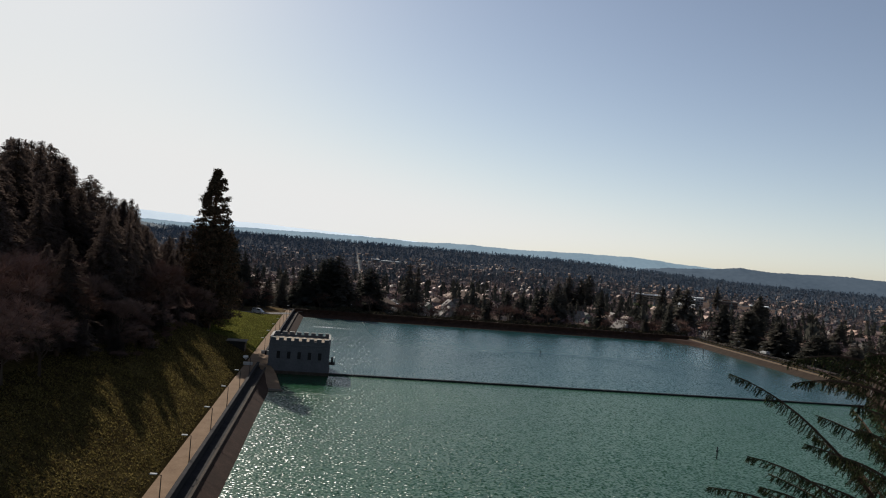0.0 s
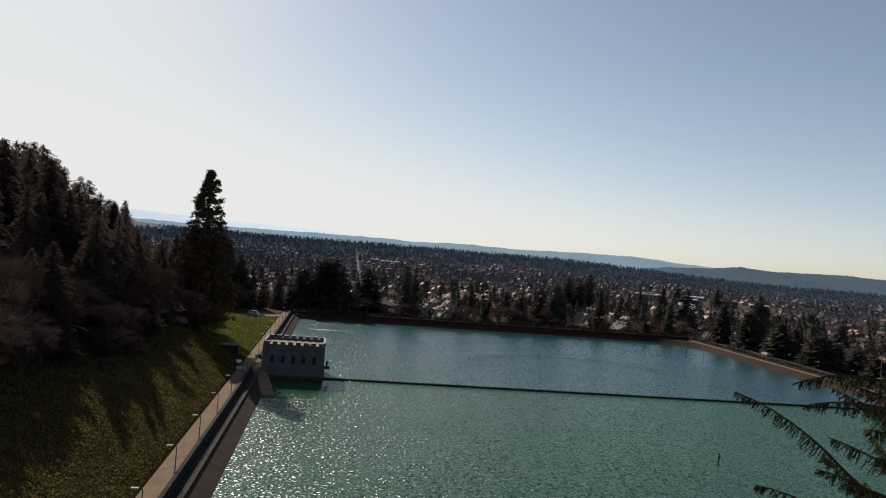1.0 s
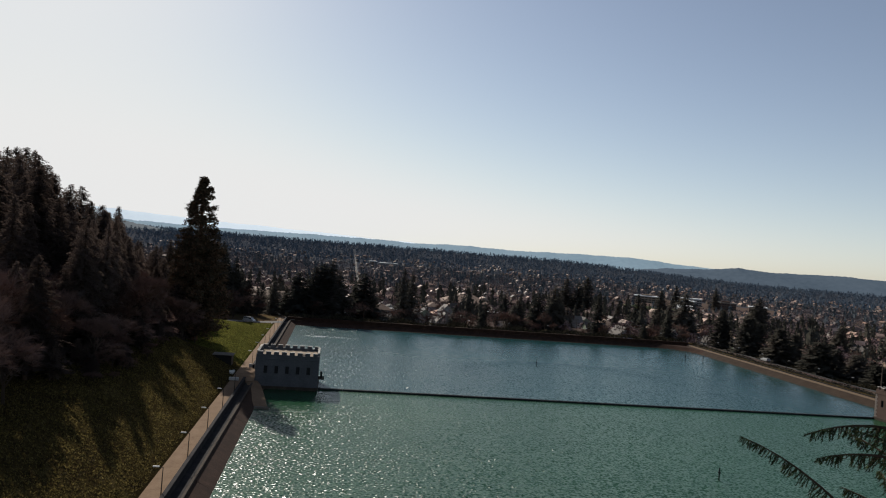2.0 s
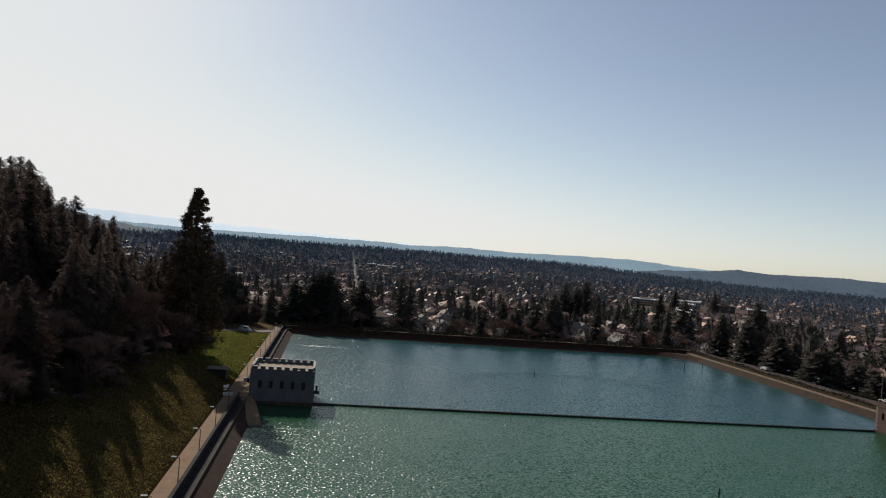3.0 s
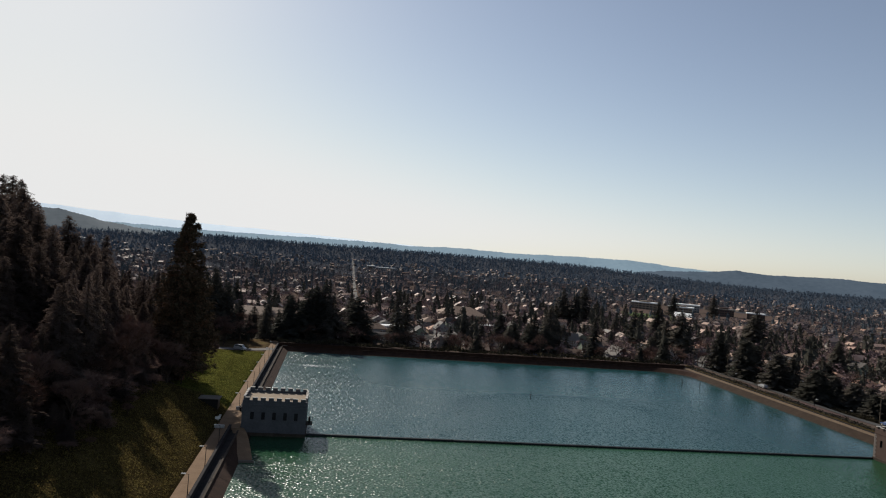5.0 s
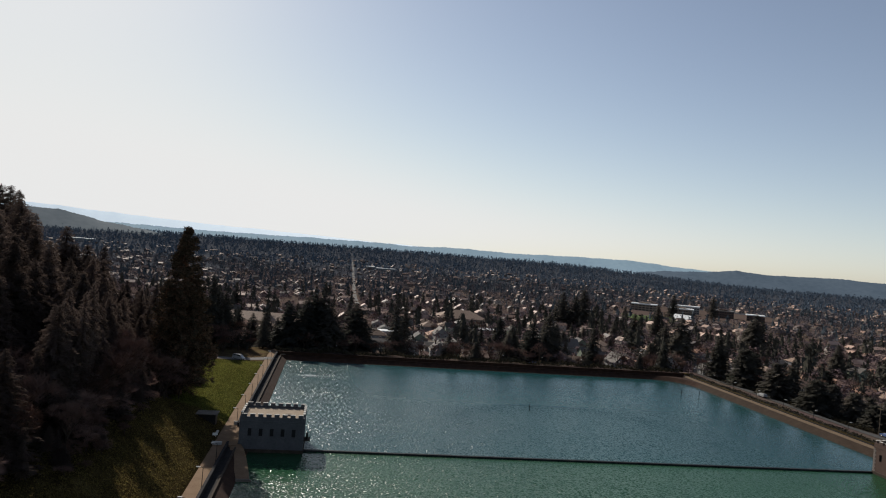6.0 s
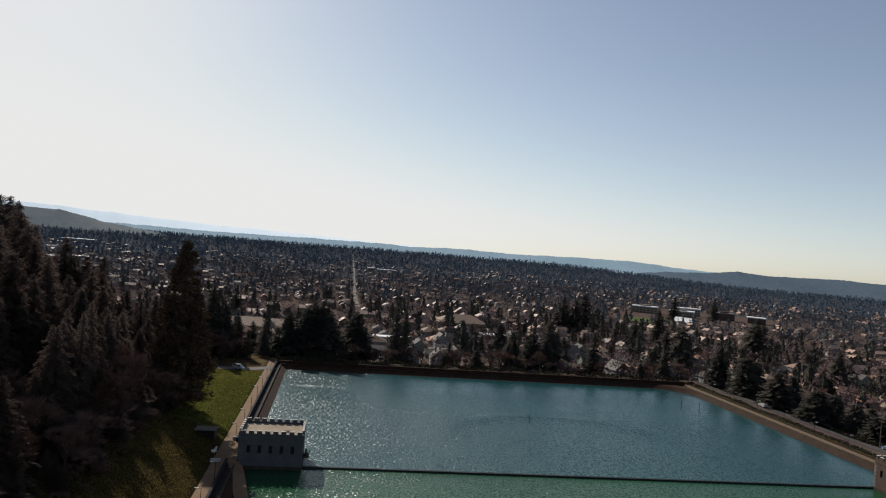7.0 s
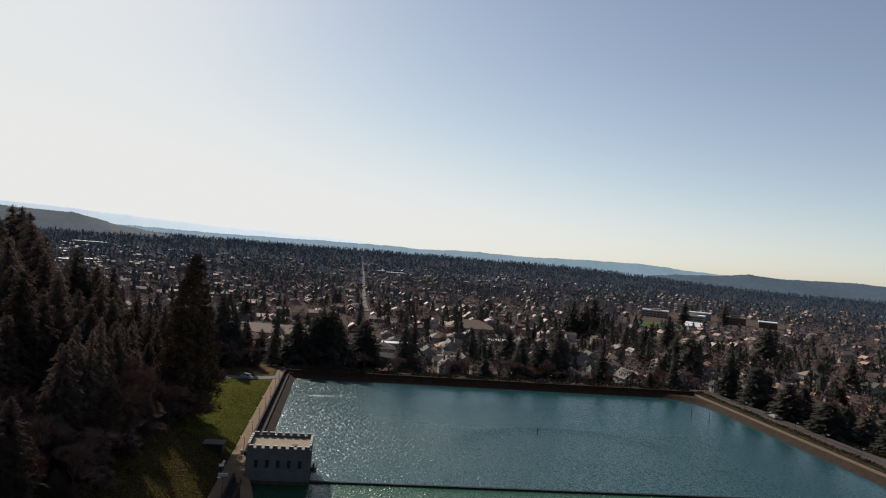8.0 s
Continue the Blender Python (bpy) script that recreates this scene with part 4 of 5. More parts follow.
# giant sequoia
def sequoia():
    rng = np.random.RandomState(5)
    x, y, h = -35.4, 202.1, 0.0
    z = ground_z(x, y)
    h = 51.9 - z
    e = thing("sequoia_tree", "giant sequoia with red-brown bark and clumped foliage", "tree", at=pose(x, y, z))
    bm = bmesh.new()
    rod(bm, (0, 0, -1), (0, 0, h * 0.25), 1.5, 1.0, 10)
    rod(bm, (0, 0, h * 0.25), (0, 0, h * 0.99), 1.0, 0.06, 8)
    part("trunk", bm, REDBARK, e)
    segs, tri = [], []
    for i in range(460):
        f = 0.06 + 0.92 * (i / 460) ** 0.95
        if f > 0.6 and i % 5 == 0:
            continue
        reach = 11.2 * (1 - f) ** 0.73 * (1 if f > 0.15 else 0.85) * rng.uniform(0.7, 1.08)
        a = rng.uniform(0, 2 * math.pi)
        z0 = f * h
        d = np.array([math.cos(a), math.sin(a), 0])
        end = d * reach + [0, 0, z0 + reach * rng.uniform(-0.25, 0.2)]
        segs.append((0, 0, z0, *end, 0.11, 0.03))
        for c in range(3 if f > 0.6 else 6):
            u = 1 - 0.17 * c * rng.uniform(0.7, 1.2)
            ctr = np.array([0, 0, z0]) * (1 - u) + end * u + rng.normal(0, 0.28, 3)
            rad = (0.55 + 0.75 * (1 - f)) * rng.uniform(0.7, 1.25)
            for k in range(38):
                o = rng.normal(0, 1, 3)
                o = o / np.linalg.norm(o) * rad * rng.uniform(0.3, 1.0)
                p = ctr + o
                s = rng.uniform(0.13, 0.27) * (1 + 0.5 * (1 - f))
                tri.append([p + rng.normal(0, s, 3) * [1, 1, 0.7] for _ in range(3)])
    part("branchwork", mesh_of("branchwork", *prism(segs, 3), REDBARK), REDBARK, e)
    part("crown", triangles("crown", tri, SEQUOIA), SEQUOIA, e)


sequoia()


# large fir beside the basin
def near_fir(x, y, top):
    rng = np.random.RandomState(8)
    z = ground_z(x, y)
    h = top - z
    e = thing("near_fir_tree", "large fir tree with drooping needle-hung boughs", "tree", at=pose(x, y, z))
    bm = bmesh.new()
    rod(bm, (0, 0, -1), (0, 0, h * 0.5), 0.55, 0.36, 10)
    rod(bm, (0, 0, h * 0.5), (0, 0, h), 0.36, 0.03, 8)
    part("trunk", bm, BARK, e)

    def bough_of(a, ln, z0, lift, sag, bend):
        """A rising bough that levels out towards its tip, hung with twigs along its underside."""
        d = np.array([math.cos(a), math.sin(a), 0.0])
        sdv = np.array([-d[1], d[0], 0.0])
        n = 10
        pts = [d * ln * (k / n) + sdv * bend * (k / n) * (1 - k / n) + [0, 0, z0 + ln * (lift * (k / n) - sag * (k / n) ** 2)] for k in range(n + 1)]
        segs = [(*pts[k], *pts[k + 1], 0.11 * (1 - k / n) + 0.022, 0.11 * (1 - (k + 1) / n) + 0.018) for k in range(n)]
        tri = []
        for t in range(int(ln * 17)):
            u = rng.uniform(0.12, 1.0)
            k = min(n - 1, int(u * n))
            g = u * n - k
            p = pts[k] * (1 - g) + pts[k + 1] * g
            tl = (0.22 + 0.75 * (1 - u) ** 0.6) * rng.uniform(0.5, 1.25)
            td = sdv * rng.uniform(-0.55, 0.55) + d * rng.uniform(0.1, 0.6) + np.array([0, 0, -rng.uniform(0.45, 1.1)])
            td = td / np.linalg.norm(td)
            segs.append((*p, *(p + td * tl), 0.016, 0.007))
            m = int(6 + tl * 14)
            for j in range(m):
                v = (j + rng.uniform(0, 1)) / m
                c = p + td * tl * v
                o = rng.normal(0, 1, 3)
                o[2] = o[2] * 0.7 - 0.3
                o = o / np.linalg.norm(o) * rng.uniform(0.06, 0.13)
                w_ = np.cross(o, td)
                w_ = w_ / (np.linalg.norm(w_) + 1e-6) * 0.024
                tri.append([c - w_, c + w_, c + o + td * 0.09])
                if j % 2:
                    tri.append([c - w_, c + w_, c - o * [0.8, 0.8, -0.6] + td * 0.1])
        for t in range(int(ln * 60)):
            u = rng.uniform(0.25, 1.0)
            k = min(n - 1, int(u * n))
            g = u * n - k
            p = pts[k] * (1 - g) + pts[k + 1] * g
            o = sdv * rng.normal(0, 0.1) + d * rng.uniform(0.05, 0.16) + [0, 0, rng.uniform(-0.1, 0.05)]
            tri.append([p - d * 0.03, p + d * 0.03, p + o])
        bough = part("bough", mesh_of("bough", *prism(segs, 3), BARK), BARK, e)
        part("needles", triangles("needles", tri, FIRNEAR), FIRNEAR, bough)

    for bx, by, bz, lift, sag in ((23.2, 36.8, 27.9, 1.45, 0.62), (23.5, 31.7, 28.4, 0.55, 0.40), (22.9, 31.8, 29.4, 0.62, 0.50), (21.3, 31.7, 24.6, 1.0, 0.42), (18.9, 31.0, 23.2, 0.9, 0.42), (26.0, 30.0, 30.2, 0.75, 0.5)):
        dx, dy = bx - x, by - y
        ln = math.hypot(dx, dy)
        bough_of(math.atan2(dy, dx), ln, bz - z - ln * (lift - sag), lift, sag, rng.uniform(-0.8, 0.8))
    for w in range(15):
        f = 0.2 + 0.78 * w / 15
        reach = 7.2 * min(1.0, ((1 - f) / 0.34) ** 0.7)
        for b in range(6):
            a = 2 * math.pi * (b + rng.uniform(-0.25, 0.25)) / 6 + w * 0.75
            ln = reach * rng.uniform(0.7, 1.1)
            bough_of(a, ln, f * h, 0.66, 0.25, rng.uniform(-0.8, 0.8))


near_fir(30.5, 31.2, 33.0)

# trees round the far end and the east side
random.seed(21)
FAR = "trees beyond the reservoir wall"
for x, y, top, wd in ((-13.5, 322, 21.8, 1.3), (-6.3, 325, 24.6, 1.4), (1.1, 328, 27.4, 1.4), (4.8, 322, 23, 1.3), (-3, 330, 26, 1.4), (16.7, 335, 22.6, 1.5), (36.3, 340, 26.2, 0.75), (41.1, 345, 24.7, 0.7), (90.2, 330, 12.9, 1.2), (95, 338, 14, 1.3), (107, 345, 19, 1.3), (112, 338, 15, 1.2), (120.6, 360, 22.7, 1.2),
                      (288, 750, 21, 1.3), (137.7, 340, 20.1, 0.9), (224.7, 480, 16.9, 1.1), (303, 600, 17.6, 1.1), (201.7, 370, 23.7, 1.2), (376, 560, 18, 1.4), (368, 550, 14, 1.5), (74, 326, 9, 1.4), (64, 345, 10, 1.2),
                      (246, 700, 19, 1.3), (256, 690, 16, 1.4), (260, 500, 8.4, 1.4), (182, 362, 12, 1.3), (176, 355, 10, 1.4), (-25, 335, 16, 1.3), (-32, 345, 14, 1.2), (22, 352, 14, 1.0), (556, 1050, 13, 1.0), (650, 1090, 13, 1.0)):
    fir(x, y, top, wd * 1.75, FAR, "dark conifer beyond the reservoir wall")
EAST = "trees along the east street"
for i, (x, y, top, w) in enumerate(((189, 309.9, 19.6, 11.3), (189, 288.8, 18.2, 14.8), (189, 265.9, 15.6, 14.6), (189, 242.1, 13.1, 15.6), (196, 221, 8.6, 11), (268, 336, 3.5, 13.5), (193, 196, 12, 13), (192, 168, 13, 14), (193, 138, 12, 13), (194, 100, 13, 14), (193, 68, 12, 13), (201, 299, 15, 12), (203, 276, 13, 12), (204, 252, 10, 12), (206, 226, 9, 12), (210, 318, 14, 11), (203, 206, 9, 12), (200, 236, 10, 12), (214, 244, 7, 11))):
    planted("pine%d" % (i % 2), x, y, top, EAST, "broad dark pine along the street", w / (18 * (top - ground_z(x, y)) / 30), "pine_tree")
for x, y, top in ((165, 318, 14.5), (151, 314, 9.5), (204, 330, 12), (216, 300, 6), (214, 262, 7), (228, 340, 9)):
    fir(x, y, top, 1.7, EAST, "dark conifer along the street")
for i in range(76):
    x, y = random.uniform(-20, 178), random.uniform(316, 350)
    h = random.uniform(6, 13)
    bare(x, y, ground_z(x, y) + h, random.uniform(0.9, 1.3), "bare trees beyond the wall")
for i in range(46):
    x, y = random.uniform(190, 262), random.uniform(120, 345)
    bare(x, y, ground_z(x, y) + random.uniform(7, 13), random.uniform(0.9, 1.3), "bare trees along the east street")
for i in range(60):
    r, t = random.uniform(360, 620), radians(random.uniform(-8, 46))
    x, y = r * math.sin(t), r * math.cos(t)
    bare(x, y, ground_z(x, y) + random.uniform(8, 15), random.uniform(0.9, 1.3), "bare trees among the houses")
for i in range(30):
    r, t = random.uniform(350, 640), radians(random.uniform(-8, 46))
    x, y = r * math.sin(t), r * math.cos(t)
    fir(x, y, ground_z(x, y) + random.uniform(9, 22), random.uniform(1.5, 2.2), "conifers among the houses", "dark conifer among the houses")


def round_shrub(x, y, r):
    """A clipped dome of dense bare twigs on a short stem."""
    rng = np.random.RandomState(14)
    e = thing("round_shrub", "round brown shrub beside the curving lane", "shrub", at=pose(x, y, ground_z(x, y)))
    segs, tri = [(0, 0, -0.4, 0, 0, 0.9, 0.16, 0.12)], []
    for k in range(260):
        d = rng.normal(0, 1, 3)
        d[2] = abs(d[2]) * 0.9 - 0.15
        d = d / np.linalg.norm(d) * r * rng.uniform(0.75, 1.05)
        tip = d + [0, 0, r * 0.75]
        segs.append((0, 0, 0.8, *tip, 0.035, 0.012))
        for q in range(14):
            c = tip * rng.uniform(0.75, 1.02)
            tri.append([c + rng.normal(0, 0.16, 3) for _ in range(3)])
    part("stem", mesh_of("stem", *prism(segs, 3), GREYBARK), GREYBARK, e)
    part("crown", triangles("crown", tri, TWIG), TWIG, e)


round_shrub(-38.5, 273.5, 2.3)

# tufts of grass on the western bank, thicker in drifts
def grass_tufts(name, x0, x1, y0, y1, density, mat, label, seed):
    rng = np.random.RandomState(seed)
    n = int((x1 - x0) * (y1 - y0) * density)
    px, py = rng.uniform(x0, x1, n), rng.uniform(y0, y1, n)
    keep = rng.uniform(-1, 1, n) < 0.55 + 0.6 * np.sin(px * 0.9 + 2 * np.sin(py * 0.4)) * np.sin(py * 0.6 + 1.5 * np.sin(px * 0.7))
    px, py = px[keep], py[keep]
    n = len(px)
    pz = land(px, py)
    a = rng.uniform(0, 2 * np.pi, n)
    w, h = rng.uniform(0.08, 0.2, n), rng.uniform(0.08, 0.26, n)
    lean = rng.normal(0, 0.12, (2, n))
    tri = np.stack([np.stack([px - w * np.cos(a), py - w * np.sin(a), pz - 0.03], 1), np.stack([px + w * np.cos(a), py + w * np.sin(a), pz - 0.03], 1), np.stack([px + lean[0], py + lean[1], pz + h], 1)], 1)
    return tagged(new(name, triangles(name, tri, mat)), label, "grass", kind="stuff")


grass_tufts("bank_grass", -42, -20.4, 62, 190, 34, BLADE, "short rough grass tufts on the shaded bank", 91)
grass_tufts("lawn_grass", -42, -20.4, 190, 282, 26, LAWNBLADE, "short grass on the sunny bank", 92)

# hedge and brush along the outside of the far wall
def brush(name, boxes, density, size, mat, label, seed):
    rng = np.random.RandomState(seed)
    tri = []
    for x0, x1, y0, y1, h in boxes:
        n = int((x1 - x0) * (y1 - y0) * density)
        px, py = rng.uniform(x0, x1, n), rng.uniform(y0, y1, n)
        hh = h * (0.55 + 0.45 * np.sin(px * 0.35 + py * 0.2) * np.sin(px * 0.11 + 1)) * rng.uniform(0.3, 1.0, n)
        pz = land(px, py) + hh
        c = np.stack([px, py, pz], 1)
        tri.append(c[:, None, :] + rng.normal(0, size, (n, 3, 3)))
    return tagged(new(name, triangles(name, np.concatenate(tri), mat)), label, "shrubs", kind="stuff")


brush("hedge_shrubs", [(-18, 170, 307.6, 314, 2.6), (171.5, 174, 60, 308, 0.7), (187, 192, 60, 312, 2.2)], 9, 0.28, EVERGREEN, "dark low shrubs outside the reservoir wall", 2)
brush("hill_brush", [(-70, -44, 84, 280, 2.4), (-44, -38, 130, 260, 1.6)], 2.2, 0.35, EVERGREEN, "dark undergrowth beneath the hillside firs", 3)


# ---- far woods and roofs of the town ----
def wedge(rng, n, r0, r1, a0=-34, a1=54):
    r = np.sqrt(rng.uniform(r0 * r0, r1 * r1, n))
    t = np.radians(rng.uniform(a0, a1, n))
    return r * np.sin(t), r * np.cos(t)


def clear(x, y):
    """Keeps the straight street, the school and the playing field open, and the reservoir's own ground."""
    street = np.abs(x - np.interp(y, (400, 1010, 2230, 3000), (30, 38, 67, 80))) < 5
    school = (x > 420) & (x < 860) & (y > 900) & (y < 1330) & (np.abs(x - 520 - (y - 950) * 0.75) < 150) & (y > 960)
    own = (x > -150) & (x < 186) & (y < 330)
    return ~(street | school | own)


def wood(name, n, r0, r1, k, hmin, hmax, slim, pointed, mat, label, seed, even=0.35):
    rng = np.random.RandomState(seed)
    x, y = wedge(rng, n, r0, r1)
    # gather the trees in uneven groves
    grove = np.sin(x * 0.013 + 1.7 * np.sin(y * 0.006)) * np.sin(y * 0.011 + 1.3 * np.sin(x * 0.009))
    keep = clear(x, y) & (rng.uniform(-1, 1, n) < even + grove)
    x, y = x[keep], y[keep]
    z, h = land(x, y), rng.uniform(hmin, hmax, len(x)) * rng.uniform(0.75, 1.15, len(x))
    m = len(x)
    u = rng.uniform(0, 1, (m, k)) ** (1.25 if pointed else 0.8)
    a = rng.uniform(0, 2 * np.pi, (m, k))
    if pointed:
        rad = (1 - u) ** 0.8 * slim * h[:, None] * rng.uniform(0.35, 1.0, (m, k))
        zz = (0.05 + 0.95 * u) * h[:, None]
    else:
        rad = np.sqrt(np.clip(1 - (2 * u - 0.95) ** 2, 0.02, 1)) * slim * h[:, None] * rng.uniform(0.3, 1.0, (m, k))
        zz = (0.2 + 0.8 * u) * h[:, None]
    c = np.stack([x[:, None] + rad * np.cos(a), y[:, None] + rad * np.sin(a), z[:, None] + zz], 2)
    size = (h * slim * (0.42 if pointed else 0.30))[:, None, None, None] * (6.0 / k) ** 0.33
    off = rng.normal(0, 1, (m, k, 3, 3)) * size * np.array([1, 1, 1.2 if pointed else 0.8])
    tri = (c[:, :, None, :] + off).reshape(-1, 3, 3)
    if pointed:   # a spire to each tree
        tip = np.stack([x, y, z + h * 1.02], 1)[:, None, :]
        w = (h * slim * 0.4)[:, None]
        b0 = np.stack([x[:, None] + w * np.array([[1, -0.5, -0.5]]), y[:, None] + w * np.array([[0, 0.87, -0.87]]), np.repeat((z + h * 0.45)[:, None], 3, 1)], 2)
        spire = np.concatenate([np.stack([b0[:, i], b0[:, (i + 1) % 3], tip[:, 0]], 1) for i in range(3)])
        tri = np.concatenate([tri, spire])
    return tagged(new(name, triangles(name, tri, mat)), label, "trees", kind="stuff")


wood("near_town_conifers", 700, 380, 950, 150, 9, 22, 0.3, True, DARKNEEDLE, "dark conifers standing among the town's houses", 51)
wood("near_town_bare_trees", 7000, 335, 950, 44, 3, 9, 0.46, False, FARBARE, "bare brown trees among the town's houses", 52, 0.9)
wood("town_conifers", 3300, 950, 2100, 44, 8, 21, 0.3, True, HAZEFIR, "dark conifers scattered over the town", 53, 0.2)
wood("town_bare_trees", 13500, 950, 2100, 24, 6, 12, 0.48, False, HAZEMIDBARE, "bare brown trees scattered over the town", 54, 0.8)
wood("plain_conifers", 17000, 2100, 4450, 12, 9, 21, 0.34, True, HAZEPLAINFIR, "dark conifer woods on the far plain", 55, 0.6)
wood("plain_bare_trees", 13000, 2100, 4300, 12, 7, 14, 0.5, False, HAZEPLAINBARE, "bare woods on the far plain", 56, 0.6)


def far_houses(n, r0, r1, seed, name):
    rng = np.random.RandomState(seed)
    x, y = wedge(rng, n, r0, r1)
    x, y = np.round(x / 19) * 19 + rng.uniform(-5, 5, n), np.round(y / 34) * 34 + rng.uniform(-9, 9, n)
    keep = clear(x, y)
    x, y = x[keep], y[keep]
    m = len(x)
    z = land(x, y) - 0.5
    w, d = rng.uniform(6.5, 10, m) / 2, rng.uniform(7.5, 13, m) / 2
    h = rng.choice([3.4, 3.8, 5.6, 6.2], m) + 0.5
    rh = rng.uniform(1.6, 3.2, m)
    rot = rng.choice([0, np.pi / 2], m) + rng.normal(0, 0.04, m) + 0.02
    c, s = np.cos(rot), np.sin(rot)

    def put(px, py, pz):
        return np.stack([x + px * c - py * s, y + px * s + py * c, z + pz], 1)
    lo = [put(sx * w, sy * d, 0 * h) for sx, sy in ((-1, -1), (1, -1), (1, 1), (-1, 1))]
    hi = [put(sx * w, sy * d, h) for sx, sy in ((-1, -1), (1, -1), (1, 1), (-1, 1))]
    g0, g1 = put(0 * w, -d, h + rh), put(0 * w, d, h + rh)
    walls = np.stack(lo + hi + [g0, g1], 1).reshape(-1, 3)
    k = np.arange(m)[:, None] * 10
    quads = np.concatenate([k + np.array([[i, (i + 1) % 4, 4 + (i + 1) % 4, 4 + i]]) for i in range(4)])
    tris = np.concatenate([k + np.array([[4, 5, 8]]), k + np.array([[6, 7, 9]])])
    ob1 = new(name + "_walls", mesh_of(name + "_walls", walls, [tuple(f) for f in quads] + [tuple(f) for f in tris], WALLMIX))
    e = 0.45
    roof = np.stack([put(-(w + e), -(d + e), h - e * rh / w), put(0 * w, -(d + e), h + rh + 0.06), put(w + e, -(d + e), h - e * rh / w), put(-(w + e), d + e, h - e * rh / w), put(0 * w, d + e, h + rh + 0.06), put(w + e, d + e, h - e * rh / w)], 1).reshape(-1, 3)
    k = np.arange(m)[:, None] * 6
    rf = np.concatenate([k + np.array([[0, 1, 4, 3]]), k + np.array([[1, 2, 5, 4]])])
    ob2 = new(name + "_roofs", mesh_of(name + "_roofs", roof, [tuple(f) for f in rf], ROOFMIX))
    tagged(ob1, "painted walls of many small houses", "houses", kind="stuff")
    tagged(ob2, "shingled gable roofs of many small houses", "roofs", kind="stuff")


far_houses(800, 580, 1300, 61, "town_house")
far_houses(1700, 1300, 2700, 62, "plain_house")


# ---- lamps, poles and small things round the water ----
def path_lamp(x, y, turn, group):
    e = thing("path_lamp", "slim dark lamp post with a flat pale head", "lamp post", group, at=pose(x, y, 2.05, 0, 0, turn))
    part("base", rod(bmesh.new(), (0, 0, 0), (0, 0, 0.5), 0.14, 0.1, 8), IRON, e)
    part("post", rod(bmesh.new(), (0, 0, 0.5), (0, 0, 4.05), 0.075, 0.05, 8), IRON, e)
    part("arm", rod(bmesh.new(), (0.05, 0, 3.98), (-0.75, 0, 4.12), 0.04, 0.03, 6), IRON, e)
    head = part("head", boxed(-1.25, -0.45, -0.16, 0.16, 4.06, 4.2, bevel=0.04), LAMPHEAD, e, "flat pale lamp head")
    part("lens", boxed(-1.15, -0.6, -0.11, 0.11, 4.03, 4.058), GLASS, head)
    return e


lamp_a = path_lamp(-17.25, 48.4, 0, "lamps along the path")
for k in range(1, 16):
    if k != 8:
        copy_thing(lamp_a, pose(-17.25, 48.4 + 15.55 * k, 2.05, 0, 0, random.uniform(-4, 4)))
for k in range(16):
    copy_thing(lamp_a, pose(170.7, 60 + 16.0 * k, 1.9, 0, 0, 180 + random.uniform(-5, 5)))
for k in range(9):
    copy_thing(lamp_a, pose(8 + 18.5 * k, 307.4, 2.02, 0, 0, 90 + random.uniform(-5, 5)))


# iron rail along the outer edge of the east path
rail = thing("path_railing", "low dark iron railing along the east path", "railing")
post_mesh = bpy.data.meshes.new("post")
bm = rod(bmesh.new(), (0, 0, -0.4), (0, 0, 1.0), 0.05, 0.05, 6)
bm.to_mesh(post_mesh)
bm.free()
post_mesh.materials.append(IRON)
for k in range(64):
    part("post", post_mesh, IRON, rail).location = (170.35, 50 + 4.0 * k, 2.0)
for z in (2.5, 2.95):
    part("rail", rod(bmesh.new(), (170.35, 50, z), (170.35, 302, z), 0.045, 0.045, 6), IRON, rail)


def gauge(x, y, h, label):
    e = thing("marker_pole", label, "pole", "marker poles in the water", at=pose(x, y, 0, random.uniform(-2, 2), random.uniform(-2, 2)))
    part("pole", rod(bmesh.new(), (0, 0, -5.5), (0, 0, h), 0.14, 0.10, 8), IRON, e)
    part("collar", rod(bmesh.new(), (0, 0, h * 0.55), (0, 0, h * 0.55 + 0.3), 0.22, 0.22, 8), IRON, e)


gauge(71.5, 226.6, 2.6, "thin dark marker pole standing in the water")
gauge(71.5, 115.5, 2.2, "thin dark marker pole standing in the water")
gauge(146.1, 264.8, 2.4, "dark pole standing near the bank")
gauge(152.5, 262.4, 2.8, "dark pole standing near the bank")

# small shed beside the path
shed = thing("pump_shed", "small dark shed with a pale flat roof", "shed", at=pose(-24.0, 184.5, ground_z(-24.0, 184.5) - 0.6))
part("wall", boxed(-2.2, 2.2, -1.6, 1.6, -1.0, 2.1), IRON, shed)
part("roof", boxed(-2.6, 2.6, -2.0, 2.0, 2.103, 2.25, bevel=0.03), KERB, shed, "pale flat roof slab")
part("door", boxed(2.203, 2.25, -0.5, 0.5, -0.2, 1.8), IRON, shed)

# kerbs and slabs by the landing
for i, (x, y, w, d, h) in enumerate(((-20.6, 178.0, 0.5, 4.5, 0.55), (-19.2, 170.2, 2.2, 0.5, 0.7), (-17.0, 188.2, 2.0, 0.5, 0.8))):
    tagged(new("barrier", mesh_of("barrier", *(lambda b: ([v.co[:] for v in b.verts], [[v.index for v in f.verts] for f in b.faces]))(boxed(x - w / 2, x + w / 2, y - d / 2, y + d / 2, 1.6, 2.06 + h, bevel=0.05)), CAP)), "pale concrete barrier block beside the path", "barrier", "barriers by the gatehouse")
notice = thing("notice_board", "white notice board on two posts", "sign", at=pose(-20.3, 174.2, 2.05, 0, 0, 15))
for xx in (-0.5, 0.5):
    part("post", rod(bmesh.new(), (xx, 0, -0.3), (xx, 0, 1.6), 0.05), IRON, notice)
